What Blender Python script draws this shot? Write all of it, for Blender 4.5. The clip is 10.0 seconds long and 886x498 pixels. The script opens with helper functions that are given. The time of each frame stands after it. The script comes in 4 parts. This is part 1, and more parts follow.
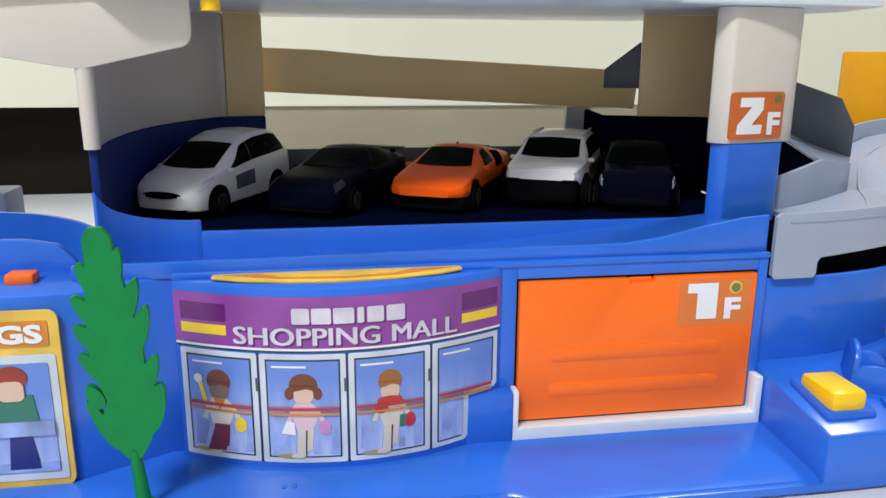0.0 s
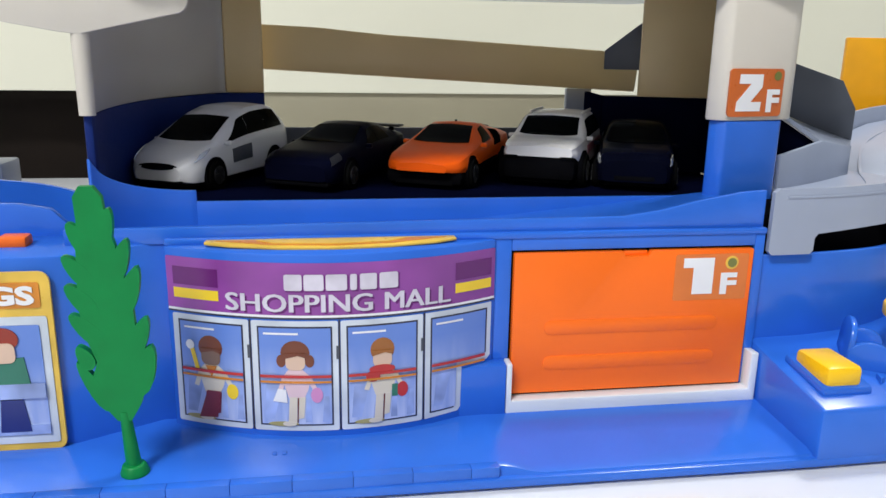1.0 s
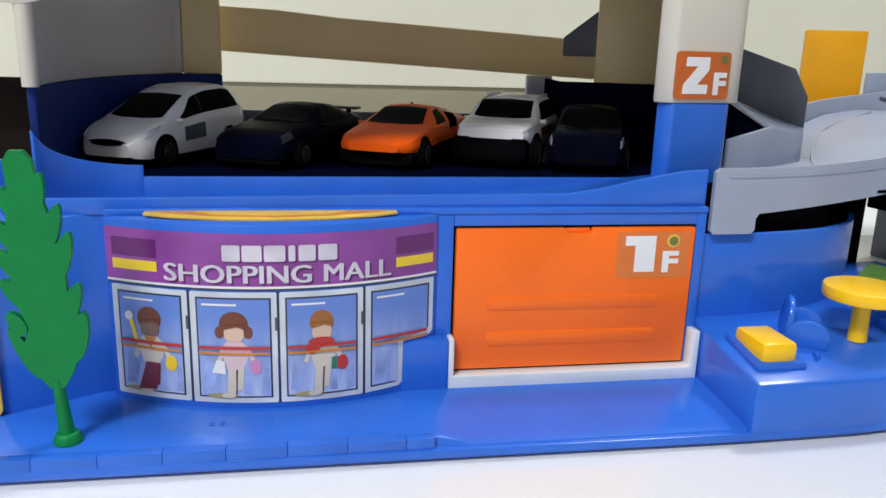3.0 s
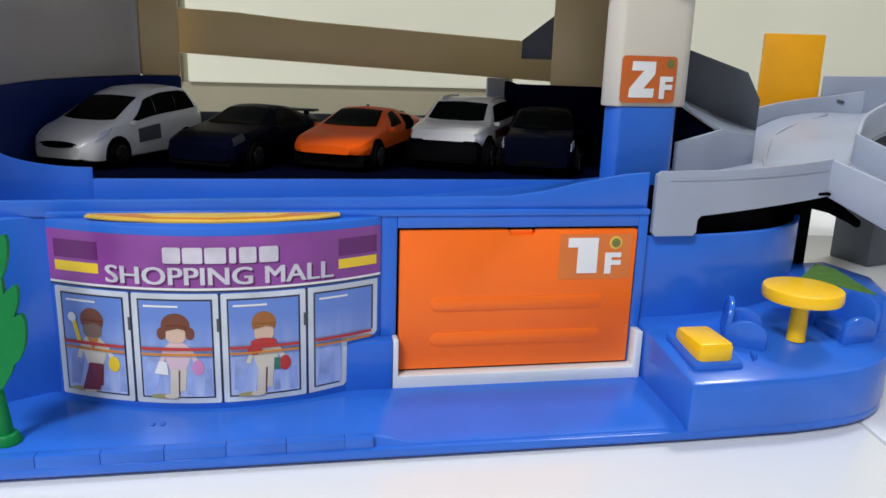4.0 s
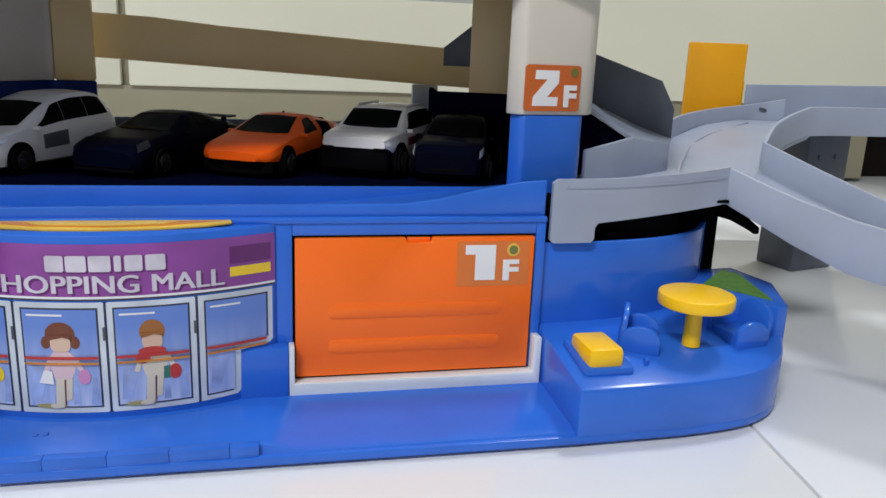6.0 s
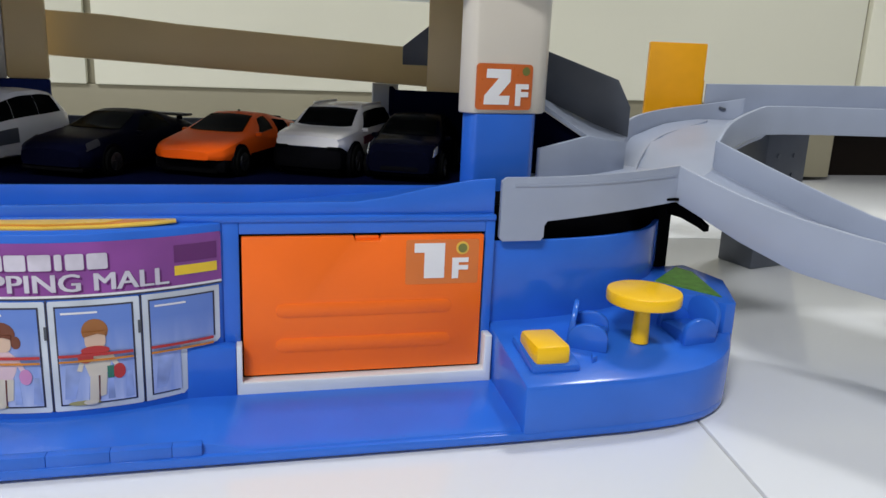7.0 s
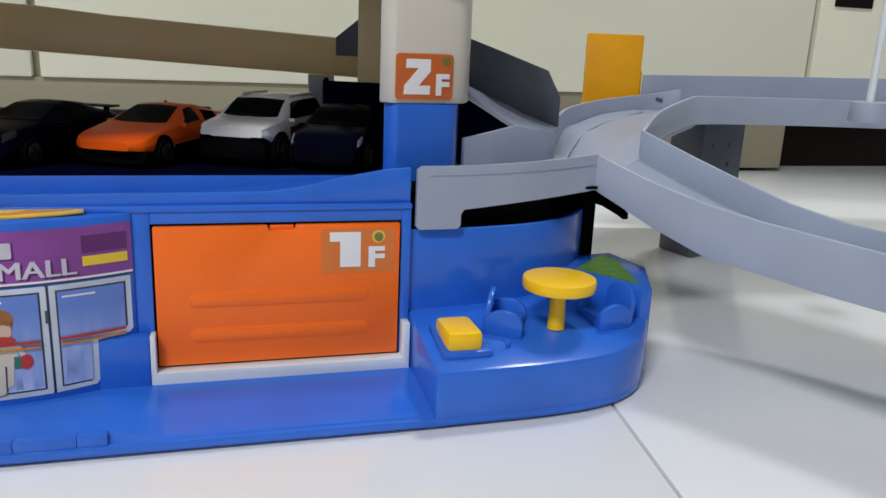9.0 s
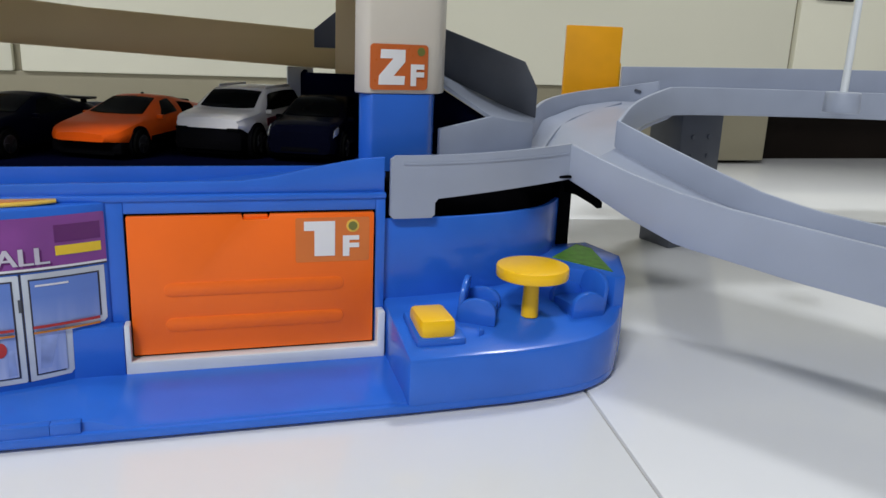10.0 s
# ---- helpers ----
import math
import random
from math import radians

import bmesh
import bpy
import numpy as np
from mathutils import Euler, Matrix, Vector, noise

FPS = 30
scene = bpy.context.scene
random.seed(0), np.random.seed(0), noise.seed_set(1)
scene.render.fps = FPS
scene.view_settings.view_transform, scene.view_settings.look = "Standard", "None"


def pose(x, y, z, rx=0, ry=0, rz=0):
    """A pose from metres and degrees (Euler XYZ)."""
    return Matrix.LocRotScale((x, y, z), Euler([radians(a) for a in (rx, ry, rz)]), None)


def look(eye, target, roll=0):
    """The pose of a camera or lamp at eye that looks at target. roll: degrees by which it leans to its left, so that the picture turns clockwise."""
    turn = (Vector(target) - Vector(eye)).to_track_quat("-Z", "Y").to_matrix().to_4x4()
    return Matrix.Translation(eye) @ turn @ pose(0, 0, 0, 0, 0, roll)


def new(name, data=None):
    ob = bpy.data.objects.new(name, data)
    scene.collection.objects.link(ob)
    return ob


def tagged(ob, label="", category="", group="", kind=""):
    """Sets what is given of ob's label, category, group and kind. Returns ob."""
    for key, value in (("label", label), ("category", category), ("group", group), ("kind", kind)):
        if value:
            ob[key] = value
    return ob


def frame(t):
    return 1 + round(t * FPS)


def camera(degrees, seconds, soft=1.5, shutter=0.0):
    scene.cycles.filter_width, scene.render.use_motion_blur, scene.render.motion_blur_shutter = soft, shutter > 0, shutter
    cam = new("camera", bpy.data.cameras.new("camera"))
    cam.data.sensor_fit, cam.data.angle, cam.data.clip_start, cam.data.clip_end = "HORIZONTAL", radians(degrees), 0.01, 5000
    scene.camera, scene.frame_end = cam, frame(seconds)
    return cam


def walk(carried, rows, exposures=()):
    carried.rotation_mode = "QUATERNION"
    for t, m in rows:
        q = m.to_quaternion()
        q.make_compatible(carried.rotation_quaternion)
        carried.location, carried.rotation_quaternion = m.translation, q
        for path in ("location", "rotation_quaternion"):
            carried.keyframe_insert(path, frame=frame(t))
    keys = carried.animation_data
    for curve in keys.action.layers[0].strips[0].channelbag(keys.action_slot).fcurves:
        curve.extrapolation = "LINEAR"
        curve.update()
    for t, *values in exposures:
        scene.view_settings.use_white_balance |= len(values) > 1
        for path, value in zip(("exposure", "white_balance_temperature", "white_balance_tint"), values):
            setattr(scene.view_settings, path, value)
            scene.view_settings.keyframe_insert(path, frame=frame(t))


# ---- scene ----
cam = camera(59.5, 10.0, soft=1.5)
METRES, EYE, TILT, LEAN, TURN = 0.10, 0.12045, 0.0, 0.0, -9.2
ROWS = [
    (0.0, 0.0, 0.0, 0.0, 0.09, -14.35, -0.35),
    (0.5, 0.0168, -0.0061, -0.044, 0.35, -14.43, -0.63),
    (1.0, 0.0273, -0.0108, -0.0796, 0.51, -14.51, -0.94),
    (1.5, 0.0389, -0.0159, -0.1092, 0.49, -14.54, -1.22),
    (2.0, 0.0574, -0.0222, -0.142, 0.14, -14.31, -1.47),
    (2.5, 0.0976, -0.0298, -0.1512, -0.08, -14.36, -1.6),
    (4.0, 0.2957, -0.0691, -0.128, -1.04, -14.46, -1.85),
    (4.5, 0.3477, -0.0812, -0.121, -1.6, -14.36, -2.02),
    (5.0, 0.4076, -0.0839, -0.1137, -1.92, -14.22, -2.09),
    (5.5, 0.4696, -0.0833, -0.1063, -2.39, -14.17, -2.18),
    (7.0, 0.6332, -0.0979, -0.1039, -4.28, -14.12, -2.4),
    (7.5, 0.6793, -0.1051, -0.1066, -4.94, -14.11, -2.44),
    (8.0, 0.729, -0.1115, -0.1028, -5.48, -14.28, -2.49),
    (8.5, 0.7808, -0.1234, -0.1058, -5.73, -14.33, -2.39),
    (9.0, 0.823, -0.1379, -0.109, -6.09, -14.47, -2.37),
    (9.5, 0.8522, -0.1534, -0.1169, -6.48, -14.58, -2.32),
    (10.0, 0.8757, -0.169, -0.1237, -6.81, -14.76, -2.27),
]
walk(cam, [(t, pose(0, 0, EYE, TILT, LEAN, TURN) @ pose(METRES * x, METRES * y, METRES * z, 90 + pitch, roll, yaw)) for t, x, y, z, yaw, pitch, roll in ROWS], exposures=[(0.0, 0.24), (2.5, 0.12), (4.5, -0.05), (7.0, -0.19), (10.0, -0.32)])

# ---- world and light ----
world = bpy.data.worlds.new("room_air")
world.use_nodes = True
world.node_tree.nodes["Background"].inputs[0].default_value = (0.9, 0.95, 1.0, 1)
world.node_tree.nodes["Background"].inputs[1].default_value = 0.05
scene.world = world


def area_lamp(name, eye, target, w, h, watts, colour):
    d = bpy.data.lights.new(name, "AREA")
    d.shape, d.size, d.size_y, d.energy, d.color = "RECTANGLE", w, h, watts, colour
    ob = new(name, d)
    ob.matrix_world = look(eye, target)
    return ob


area_lamp("ceiling_light", (-1.12, -1.38, 2.36), (-1.12, -1.38, 0), 0.8, 0.4, 82, (0.975, 0.985, 0.99))
area_lamp("ceiling_light_rear", (1.00, 0.80, 2.36), (1.00, 0.80, 0), 0.36, 0.36, 25, (0.975, 0.985, 0.99))

# ---- materials ----


def material(name, colour, rough=0.3, metal=0.0, vary=0.06, scale=60.0, bump=0.0, fine=500.0, coat=0.0, spec=0.5, dark=None):
    m = bpy.data.materials.new(name)
    m.use_nodes = True
    nt = m.node_tree
    b = nt.nodes["Principled BSDF"]
    b.inputs["Metallic"].default_value = metal
    b.inputs["Specular IOR Level"].default_value = spec
    if coat:
        b.inputs["Coat Weight"].default_value = coat
        b.inputs["Coat Roughness"].default_value = 0.08
    geo = nt.nodes.new("ShaderNodeTexCoord")
    n1 = nt.nodes.new("ShaderNodeTexNoise")
    n1.inputs["Scale"].default_value = scale
    n1.inputs["Detail"].default_value = 2
    nt.links.new(geo.outputs["Object"], n1.inputs["Vector"])
    n2 = nt.nodes.new("ShaderNodeTexNoise")
    n2.inputs["Scale"].default_value = fine
    n2.inputs["Detail"].default_value = 3
    nt.links.new(geo.outputs["Object"], n2.inputs["Vector"])
    mix = nt.nodes.new("ShaderNodeMix")
    mix.data_type = "RGBA"
    c = Vector(colour)
    lo = Vector(dark) if dark else c * (1 - 2.2 * vary)
    hi = c * (1 + 1.2 * vary)
    mix.inputs["A"].default_value = (*lo, 1)
    mix.inputs["B"].default_value = (*hi, 1)
    ramp = nt.nodes.new("ShaderNodeMapRange")
    ramp.inputs["From Min"].default_value, ramp.inputs["From Max"].default_value = 0.22, 0.70
    nt.links.new(n1.outputs["Fac"], ramp.inputs["Value"])
    nt.links.new(ramp.outputs["Result"], mix.inputs["Factor"])
    nt.links.new(mix.outputs["Result"], b.inputs["Base Color"])
    rr = nt.nodes.new("ShaderNodeMapRange")
    rr.inputs["To Min"].default_value, rr.inputs["To Max"].default_value = rough * 0.92, min(1, rough * 1.1)
    nt.links.new(n2.outputs["Fac"], rr.inputs["Value"])
    nt.links.new(rr.outputs["Result"], b.inputs["Roughness"])
    if bump:
        bp = nt.nodes.new("ShaderNodeBump")
        bp.inputs["Strength"].default_value = bump
        bp.inputs["Distance"].default_value = 0.0006
        nt.links.new(n2.outputs["Fac"], bp.inputs["Height"])
        nt.links.new(bp.outputs["Normal"], b.inputs["Normal"])
    return m


BLUE = material("blue_plastic", (0.025, 0.142, 0.65), 0.21, vary=0.05, scale=35)
ORANGE = material("orange_plastic", (0.98, 0.158, 0.005), 0.36, vary=0.03, scale=30)
WHITE = material("white_plastic", (0.72, 0.77, 0.82), 0.3, vary=0.03)
# tan holds the warm shade and bounce on the warm white plastic
WARMSHADE = material("warm_shade_plastic", (0.84, 0.62, 0.30), 0.34, vary=0.03, scale=25)
BEIGE = material("warm_white_plastic", (0.62, 0.575, 0.505), 0.32, vary=0.03, scale=25)
GREY = material("grey_plastic", (0.325, 0.37, 0.48), 0.33, vary=0.05, scale=30)
DGREY = material("dark_grey_plastic", (0.075, 0.085, 0.11), 0.4, vary=0.08)
YELLOW = material("yellow_plastic", (0.93, 0.55, 0.006), 0.30, vary=0.012, scale=18)
SIGNYEL = material("amber_plastic", (0.88, 0.39, 0.003), 0.35, vary=0.04)
GREEN = material("green_plastic", (0.0008, 0.205, 0.048), 0.42, vary=0.05, scale=120, spec=0.25)
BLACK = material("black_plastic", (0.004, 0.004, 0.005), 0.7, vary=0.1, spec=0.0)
# near-black blue: deep shade on the blue plastic, put into the colour
DEEPSHADE = material("deep_shade_navy", (0.002, 0.003, 0.014), 0.6, vary=0.08, spec=0.0)
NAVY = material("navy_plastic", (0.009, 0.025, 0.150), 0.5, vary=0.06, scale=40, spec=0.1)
LAWN = material("lawn_sticker", (0.10, 0.26, 0.03), 0.45, vary=0.15, scale=300)
PURPLE = material("purple_print", (0.27, 0.06, 0.33), 0.25, vary=0.12, scale=50)
DPURPLE = material("dark_purple_print", (0.13, 0.012, 0.15), 0.25, vary=0.06)
PYELLOW = material("yellow_print", (0.86, 0.60, 0.03), 0.25, vary=0.03)
SILVER = material("silver_print", (0.62, 0.58, 0.68), 0.25, vary=0.08, scale=200)
PWHITE = material("white_print", (0.80, 0.80, 0.82), 0.25, vary=0.02)
PFRAME = material("pale_frame_print", (0.62, 0.68, 0.76), 0.22, vary=0.12, scale=60)
PLINE = material("dark_line_print", (0.03, 0.03, 0.06), 0.3)
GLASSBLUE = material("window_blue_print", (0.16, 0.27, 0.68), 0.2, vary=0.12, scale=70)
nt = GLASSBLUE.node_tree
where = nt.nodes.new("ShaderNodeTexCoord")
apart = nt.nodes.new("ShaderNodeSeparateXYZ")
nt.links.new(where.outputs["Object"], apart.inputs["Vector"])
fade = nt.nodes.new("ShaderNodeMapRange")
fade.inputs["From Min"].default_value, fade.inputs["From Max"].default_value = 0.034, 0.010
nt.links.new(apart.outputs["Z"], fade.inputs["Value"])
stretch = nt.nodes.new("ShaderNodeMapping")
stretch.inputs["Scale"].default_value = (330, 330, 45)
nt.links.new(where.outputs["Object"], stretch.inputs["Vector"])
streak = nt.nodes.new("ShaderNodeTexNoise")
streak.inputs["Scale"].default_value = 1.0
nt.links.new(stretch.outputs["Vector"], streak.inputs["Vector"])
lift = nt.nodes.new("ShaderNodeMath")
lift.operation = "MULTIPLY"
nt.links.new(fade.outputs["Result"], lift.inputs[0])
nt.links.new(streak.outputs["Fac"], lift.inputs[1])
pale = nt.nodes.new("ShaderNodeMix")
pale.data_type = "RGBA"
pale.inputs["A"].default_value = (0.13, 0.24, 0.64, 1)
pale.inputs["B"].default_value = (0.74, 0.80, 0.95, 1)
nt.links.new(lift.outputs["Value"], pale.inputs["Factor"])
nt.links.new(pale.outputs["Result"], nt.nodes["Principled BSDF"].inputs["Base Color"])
PALEBLUE = material("pale_blue_print", (0.30, 0.39, 0.70), 0.2, vary=0.2, scale=120)
GOLD = material("gold_print", (0.74, 0.48, 0.07), 0.28, vary=0.1, scale=90)
GOLDOR = material("gold_orange_print", (0.62, 0.22, 0.02), 0.28, vary=0.1, scale=90)
PORANGE = material("orange_print", (0.58, 0.125, 0.02), 0.28, vary=0.06, scale=80)
PTAN = material("tan_print", (0.70, 0.175, 0.03), 0.3, vary=0.04)
HAIR = material("brown_print", (0.17, 0.045, 0.02), 0.3, vary=0.1)
HAIR2 = material("ginger_print", (0.36, 0.13, 0.03), 0.3, vary=0.1)
SKIN = material("peach_print", (0.68, 0.48, 0.36), 0.3, vary=0.03)
SKIN2 = material("umber_print", (0.22, 0.13, 0.09), 0.3, vary=0.03)
CREAMP = material("cream_print", (0.66, 0.60, 0.50), 0.3, vary=0.05)
MAROON = material("maroon_print", (0.19, 0.03, 0.05), 0.3, vary=0.05)
HAIR3 = material("auburn_print", (0.30, 0.035, 0.02), 0.3, vary=0.1)
PRED = material("red_print", (0.50, 0.03, 0.03), 0.3, vary=0.05)
PPINK = material("pink_print", (0.60, 0.25, 0.50), 0.3, vary=0.05)
PBLUSH = material("blush_print", (0.68, 0.50, 0.56), 0.3, vary=0.06)
PGREEN = material("teal_print", (0.03, 0.18, 0.12), 0.3, vary=0.05)
NAVYP = material("navy_print", (0.02, 0.03, 0.17), 0.3, vary=0.05)
STRAW = material("straw_print", (0.38, 0.34, 0.14), 0.3, vary=0.08)
BADGE = material("badge_olive_print", (0.17, 0.18, 0.04), 0.3)
CARWHITE = material("white_car_paint", (0.84, 0.84, 0.85), 0.18, vary=0.02, coat=0.1, spec=0.3)
CARWHITE2 = material("pearl_car_paint", (0.80, 0.78, 0.75), 0.2, vary=0.03, coat=0.1, spec=0.3)
CARORANGE = material("orange_car_paint", (0.84, 0.105, 0.005), 0.34, vary=0.03, spec=0.12)
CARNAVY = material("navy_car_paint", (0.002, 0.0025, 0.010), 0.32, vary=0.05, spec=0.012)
CARBLACK = material("blueblack_car_paint", (0.002, 0.0025, 0.008), 0.2, vary=0.05, spec=0.015)
CARGLASS = material("smoked_window", (0.003, 0.0035, 0.0035), 0.15, vary=0.05, spec=0.015)
TYRE = material("black_tyre", (0.005, 0.005, 0.005), 0.8, spec=0.0)
RIM = material("dark_silver_rim", (0.035, 0.035, 0.038), 0.4, metal=0.6)
LAMP = material("clear_lamp", (0.85, 0.87, 0.88), 0.16, metal=0.75)
TILE = material("white_floor_tile", (0.76, 0.78, 0.81), 0.16, vary=0.015, scale=4, fine=60, bump=0.01)
GROUT = material("grey_grout", (0.42, 0.42, 0.42), 0.8)
CREAM = material("cream_cupboard_paint", (0.80, 0.785, 0.65), 0.38, vary=0.02, scale=5, fine=80)
PLINTH = material("beige_plinth", (0.29, 0.265, 0.185), 0.45, vary=0.04, scale=8)
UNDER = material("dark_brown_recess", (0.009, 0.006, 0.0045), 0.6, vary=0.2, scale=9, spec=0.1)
WALLP = material("room_paint", (0.36, 0.355, 0.34), 0.7, vary=0.02, scale=3, fine=60)

# ---- mesh helpers ----


UNIT = 0.10 / 0.11  # metres for one unit of the drawing


def part(name, bm, mat, parent=None, label="", smooth=True):
    for v in bm.verts:
        v.co *= UNIT
    bmesh.ops.recalc_face_normals(bm, faces=bm.faces[:])
    me = bpy.data.meshes.new(name)
    bm.to_mesh(me)
    bm.free()
    me.materials.append(mat)
    if smooth:
        for p in me.polygons:
            # large faces that lie square to the axes stay flat; bevels and curves are smooth
            p.use_smooth = p.area < 4e-6 or max(abs(c) for c in p.normal) < 0.9999
        me.set_sharp_from_angle(angle=radians(38))
    ob = new(name, me)
    if parent:
        ob.parent = parent
    if label:
        ob["label"] = label
    return ob


def thing(name, x, y, z, label, category, group="", kind="", rz=0):
    ob = new(name)
    ob.matrix_world = pose(x * UNIT, y * UNIT, z * UNIT, 0, 0, rz)
    return tagged(ob, label, category, group, kind)


def soften(bm, w, seg=2, angle=35):
    bm.normal_update()
    es = [e for e in bm.edges if len(e.link_faces) == 2 and e.calc_face_angle(0) > radians(angle)]
    bmesh.ops.bevel(bm, geom=es, offset=w, segments=seg, profile=0.5, affect="EDGES", clamp_overlap=True)
    return bm


def box(x0, x1, y0, y1, z0, z1, r=0.0, bm=None):
    own = bmesh.new()
    v = [own.verts.new((x, y, z)) for z in (z0, z1) for x, y in ((x0, y0), (x1, y0), (x1, y1), (x0, y1))]
    for f in ((3, 2, 1, 0), (4, 5, 6, 7), (0, 1, 5, 4), (1, 2, 6, 5), (2, 3, 7, 6), (3, 0, 4, 7)):
        own.faces.new([v[i] for i in f])
    if r:
        soften(own, r)
    return merge(bm, own)


def merge(bm, own):
    if bm is None:
        return own
    me = bpy.data.meshes.new("tmp")
    own.to_mesh(me)
    own.free()
    bm.from_mesh(me)
    bpy.data.meshes.remove(me)
    return bm


def prism(pts, z0, z1, r=0.0, bm=None):
    """A plan outline raised from z0 to z1."""
    own = bmesh.new()
    lo = [own.verts.new((x, y, z0)) for x, y in pts]
    hi = [own.verts.new((x, y, z1)) for x, y in pts]
    n = len(pts)
    own.faces.new(lo[::-1])
    own.faces.new(hi)
    for i in range(n):
        own.faces.new((lo[i], lo[(i + 1) % n], hi[(i + 1) % n], hi[i]))
    if r:
        bmesh.ops.recalc_face_normals(own, faces=own.faces[:])
        soften(own, r)
    return merge(bm, own)


def plate(pts, y0, y1, r=0.0, bm=None):
    """An outline in x and z, given thickness from y0 to y1."""
    own = prism(pts, 0, 1)
    for v in own.verts:
        v.co = (v.co.x, y0 + (y1 - y0) * v.co.z, v.co.y)
    if r:
        bmesh.ops.recalc_face_normals(own, faces=own.faces[:])
        soften(own, r)
    return merge(bm, own)


def ribbon(path, lo, hi, th, r=0.0, bm=None):
    """An upright wall along a plan path, with its foot and top heights at each point."""
    own = bmesh.new()
    P = [Vector(p) for p in path]
    rings = []
    for i, p in enumerate(P):
        d = (P[min(i + 1, len(P) - 1)] - P[max(i - 1, 0)]).normalized()
        n = Vector((-d.y, d.x)) * th / 2
        a, b = p + n, p - n
        rings.append([own.verts.new((q.x, q.y, z)) for q, z in ((a, lo[i]), (b, lo[i]), (b, hi[i]), (a, hi[i]))])
    for s, t in zip(rings, rings[1:]):
        for k in range(4):
            own.faces.new((s[k], s[(k + 1) % 4], t[(k + 1) % 4], t[k]))
    own.faces.new(rings[0])
    own.faces.new(rings[-1][::-1])
    if r:
        bmesh.ops.recalc_face_normals(own, faces=own.faces[:])
        soften(own, r, 2, 50)
    return merge(bm, own)


def strip(left, right, zl, zr, th, bm=None):
    """A road surface between two plan paths."""
    own = bmesh.new()
    rings = []
    for a, b, za, zb in zip(left, right, zl, zr):
        rings.append([own.verts.new(q) for q in ((a[0], a[1], za), (b[0], b[1], zb), (b[0], b[1], zb - th), (a[0], a[1], za - th))])
    for s, t in zip(rings, rings[1:]):
        for k in range(4):
            own.faces.new((s[k], s[(k + 1) % 4], t[(k + 1) % 4], t[k]))
    own.faces.new(rings[0])
    own.faces.new(rings[-1][::-1])
    return merge(bm, own)


def tube(r0, r1, z0, z1, x=0, y=0, n=32, r=0.0, bm=None):
    return prism_taper(x, y, r0, r1, z0, z1, n, r, bm)


def prism_taper(x, y, r0, r1, z0, z1, n, r, bm):
    own = bmesh.new()
    lo = [own.verts.new((x + r0 * math.cos(2 * math.pi * i / n), y + r0 * math.sin(2 * math.pi * i / n), z0)) for i in range(n)]
    hi = [own.verts.new((x + r1 * math.cos(2 * math.pi * i / n), y + r1 * math.sin(2 * math.pi * i / n), z1)) for i in range(n)]
    own.faces.new(lo[::-1])
    own.faces.new(hi)
    for i in range(n):
        own.faces.new((lo[i], lo[(i + 1) % n], hi[(i + 1) % n], hi[i]))
    if r:
        soften(own, r, 2, 50)
    return merge(bm, own)


def arc_path(p0, heading, turn, length, n):
    """A plan path from p0: heading in degrees, turn in degrees for each metre."""
    out, h = [tuple(p0)], radians(heading)
    x, y = p0
    for i in range(n):
        x, y = x + length / n * math.cos(h), y + length / n * math.sin(h)
        h += radians(turn) * length / n
        out.append((x, y))
    return out


def along(table, s):
    return float(np.interp(s, [a for a, b in table], [b for a, b in table]))


def smooth_path(pts, n):
    """A Catmull-Rom curve through a few plan points."""
    out = []
    q = [Vector(p) for p in pts]
    q = [q[0] * 2 - q[1]] + q + [q[-1] * 2 - q[-2]]
    for i in range(1, len(q) - 2):
        for k in range(n):
            t = k / n
            a, b, c, d = q[i - 1], q[i], q[i + 1], q[i + 2]
            out.append(0.5 * (2 * b + (c - a) * t + (2 * a - 5 * b + 4 * c - d) * t * t + (3 * b - a - 3 * c + d) * t ** 3))
    out.append(q[-2])
    return [tuple(v) for v in out]


def rect(x0, x1, z0, z1):
    return [(x0, z0), (x1, z0), (x1, z1), (x0, z1)]


def rounded(x0, x1, z0, z1, r, n=4):
    out = []
    for cx, cz, a0 in ((x1 - r, z0 + r, -90), (x1 - r, z1 - r, 0), (x0 + r, z1 - r, 90), (x0 + r, z0 + r, 180)):
        for i in range(n + 1):
            a = radians(a0 + 90 * i / n)
            out.append((cx + r * math.cos(a), cz + r * math.sin(a)))
    return out


def oval(cx, cz, rx, rz, n=16):
    return [(cx + rx * math.cos(2 * math.pi * i / n), cz + rz * math.sin(2 * math.pi * i / n)) for i in range(n)]


# ---- the room ----
floor = tagged(part("floor", box(-2.0, 2.4, -2.4, 1.1, -0.05, -0.0012), GROUT, smooth=False), "grey grout bed under white glossy floor tiles", "floor", kind="structure")
part("ceiling", box(-2.0, 2.4, -2.4, 1.1, 2.65, 2.75), WALLP, smooth=False)["kind"] = "structure"
for nm, b in (("wall_west", (-2.1, -2.0, -2.4, 1.1, -0.05, 2.75)), ("wall_east", (2.4, 2.5, -2.4, 1.1, -0.05, 2.75)), ("wall_south", (-2.1, 2.5, -2.5, -2.4, -0.05, 2.75)), ("wall_north", (-2.1, 2.5, 1.1, 1.2, -0.05, 2.75))):
    tagged(part(nm, box(*b), WALLP, smooth=False), "plain off-white painted room wall", "wall", kind="structure")

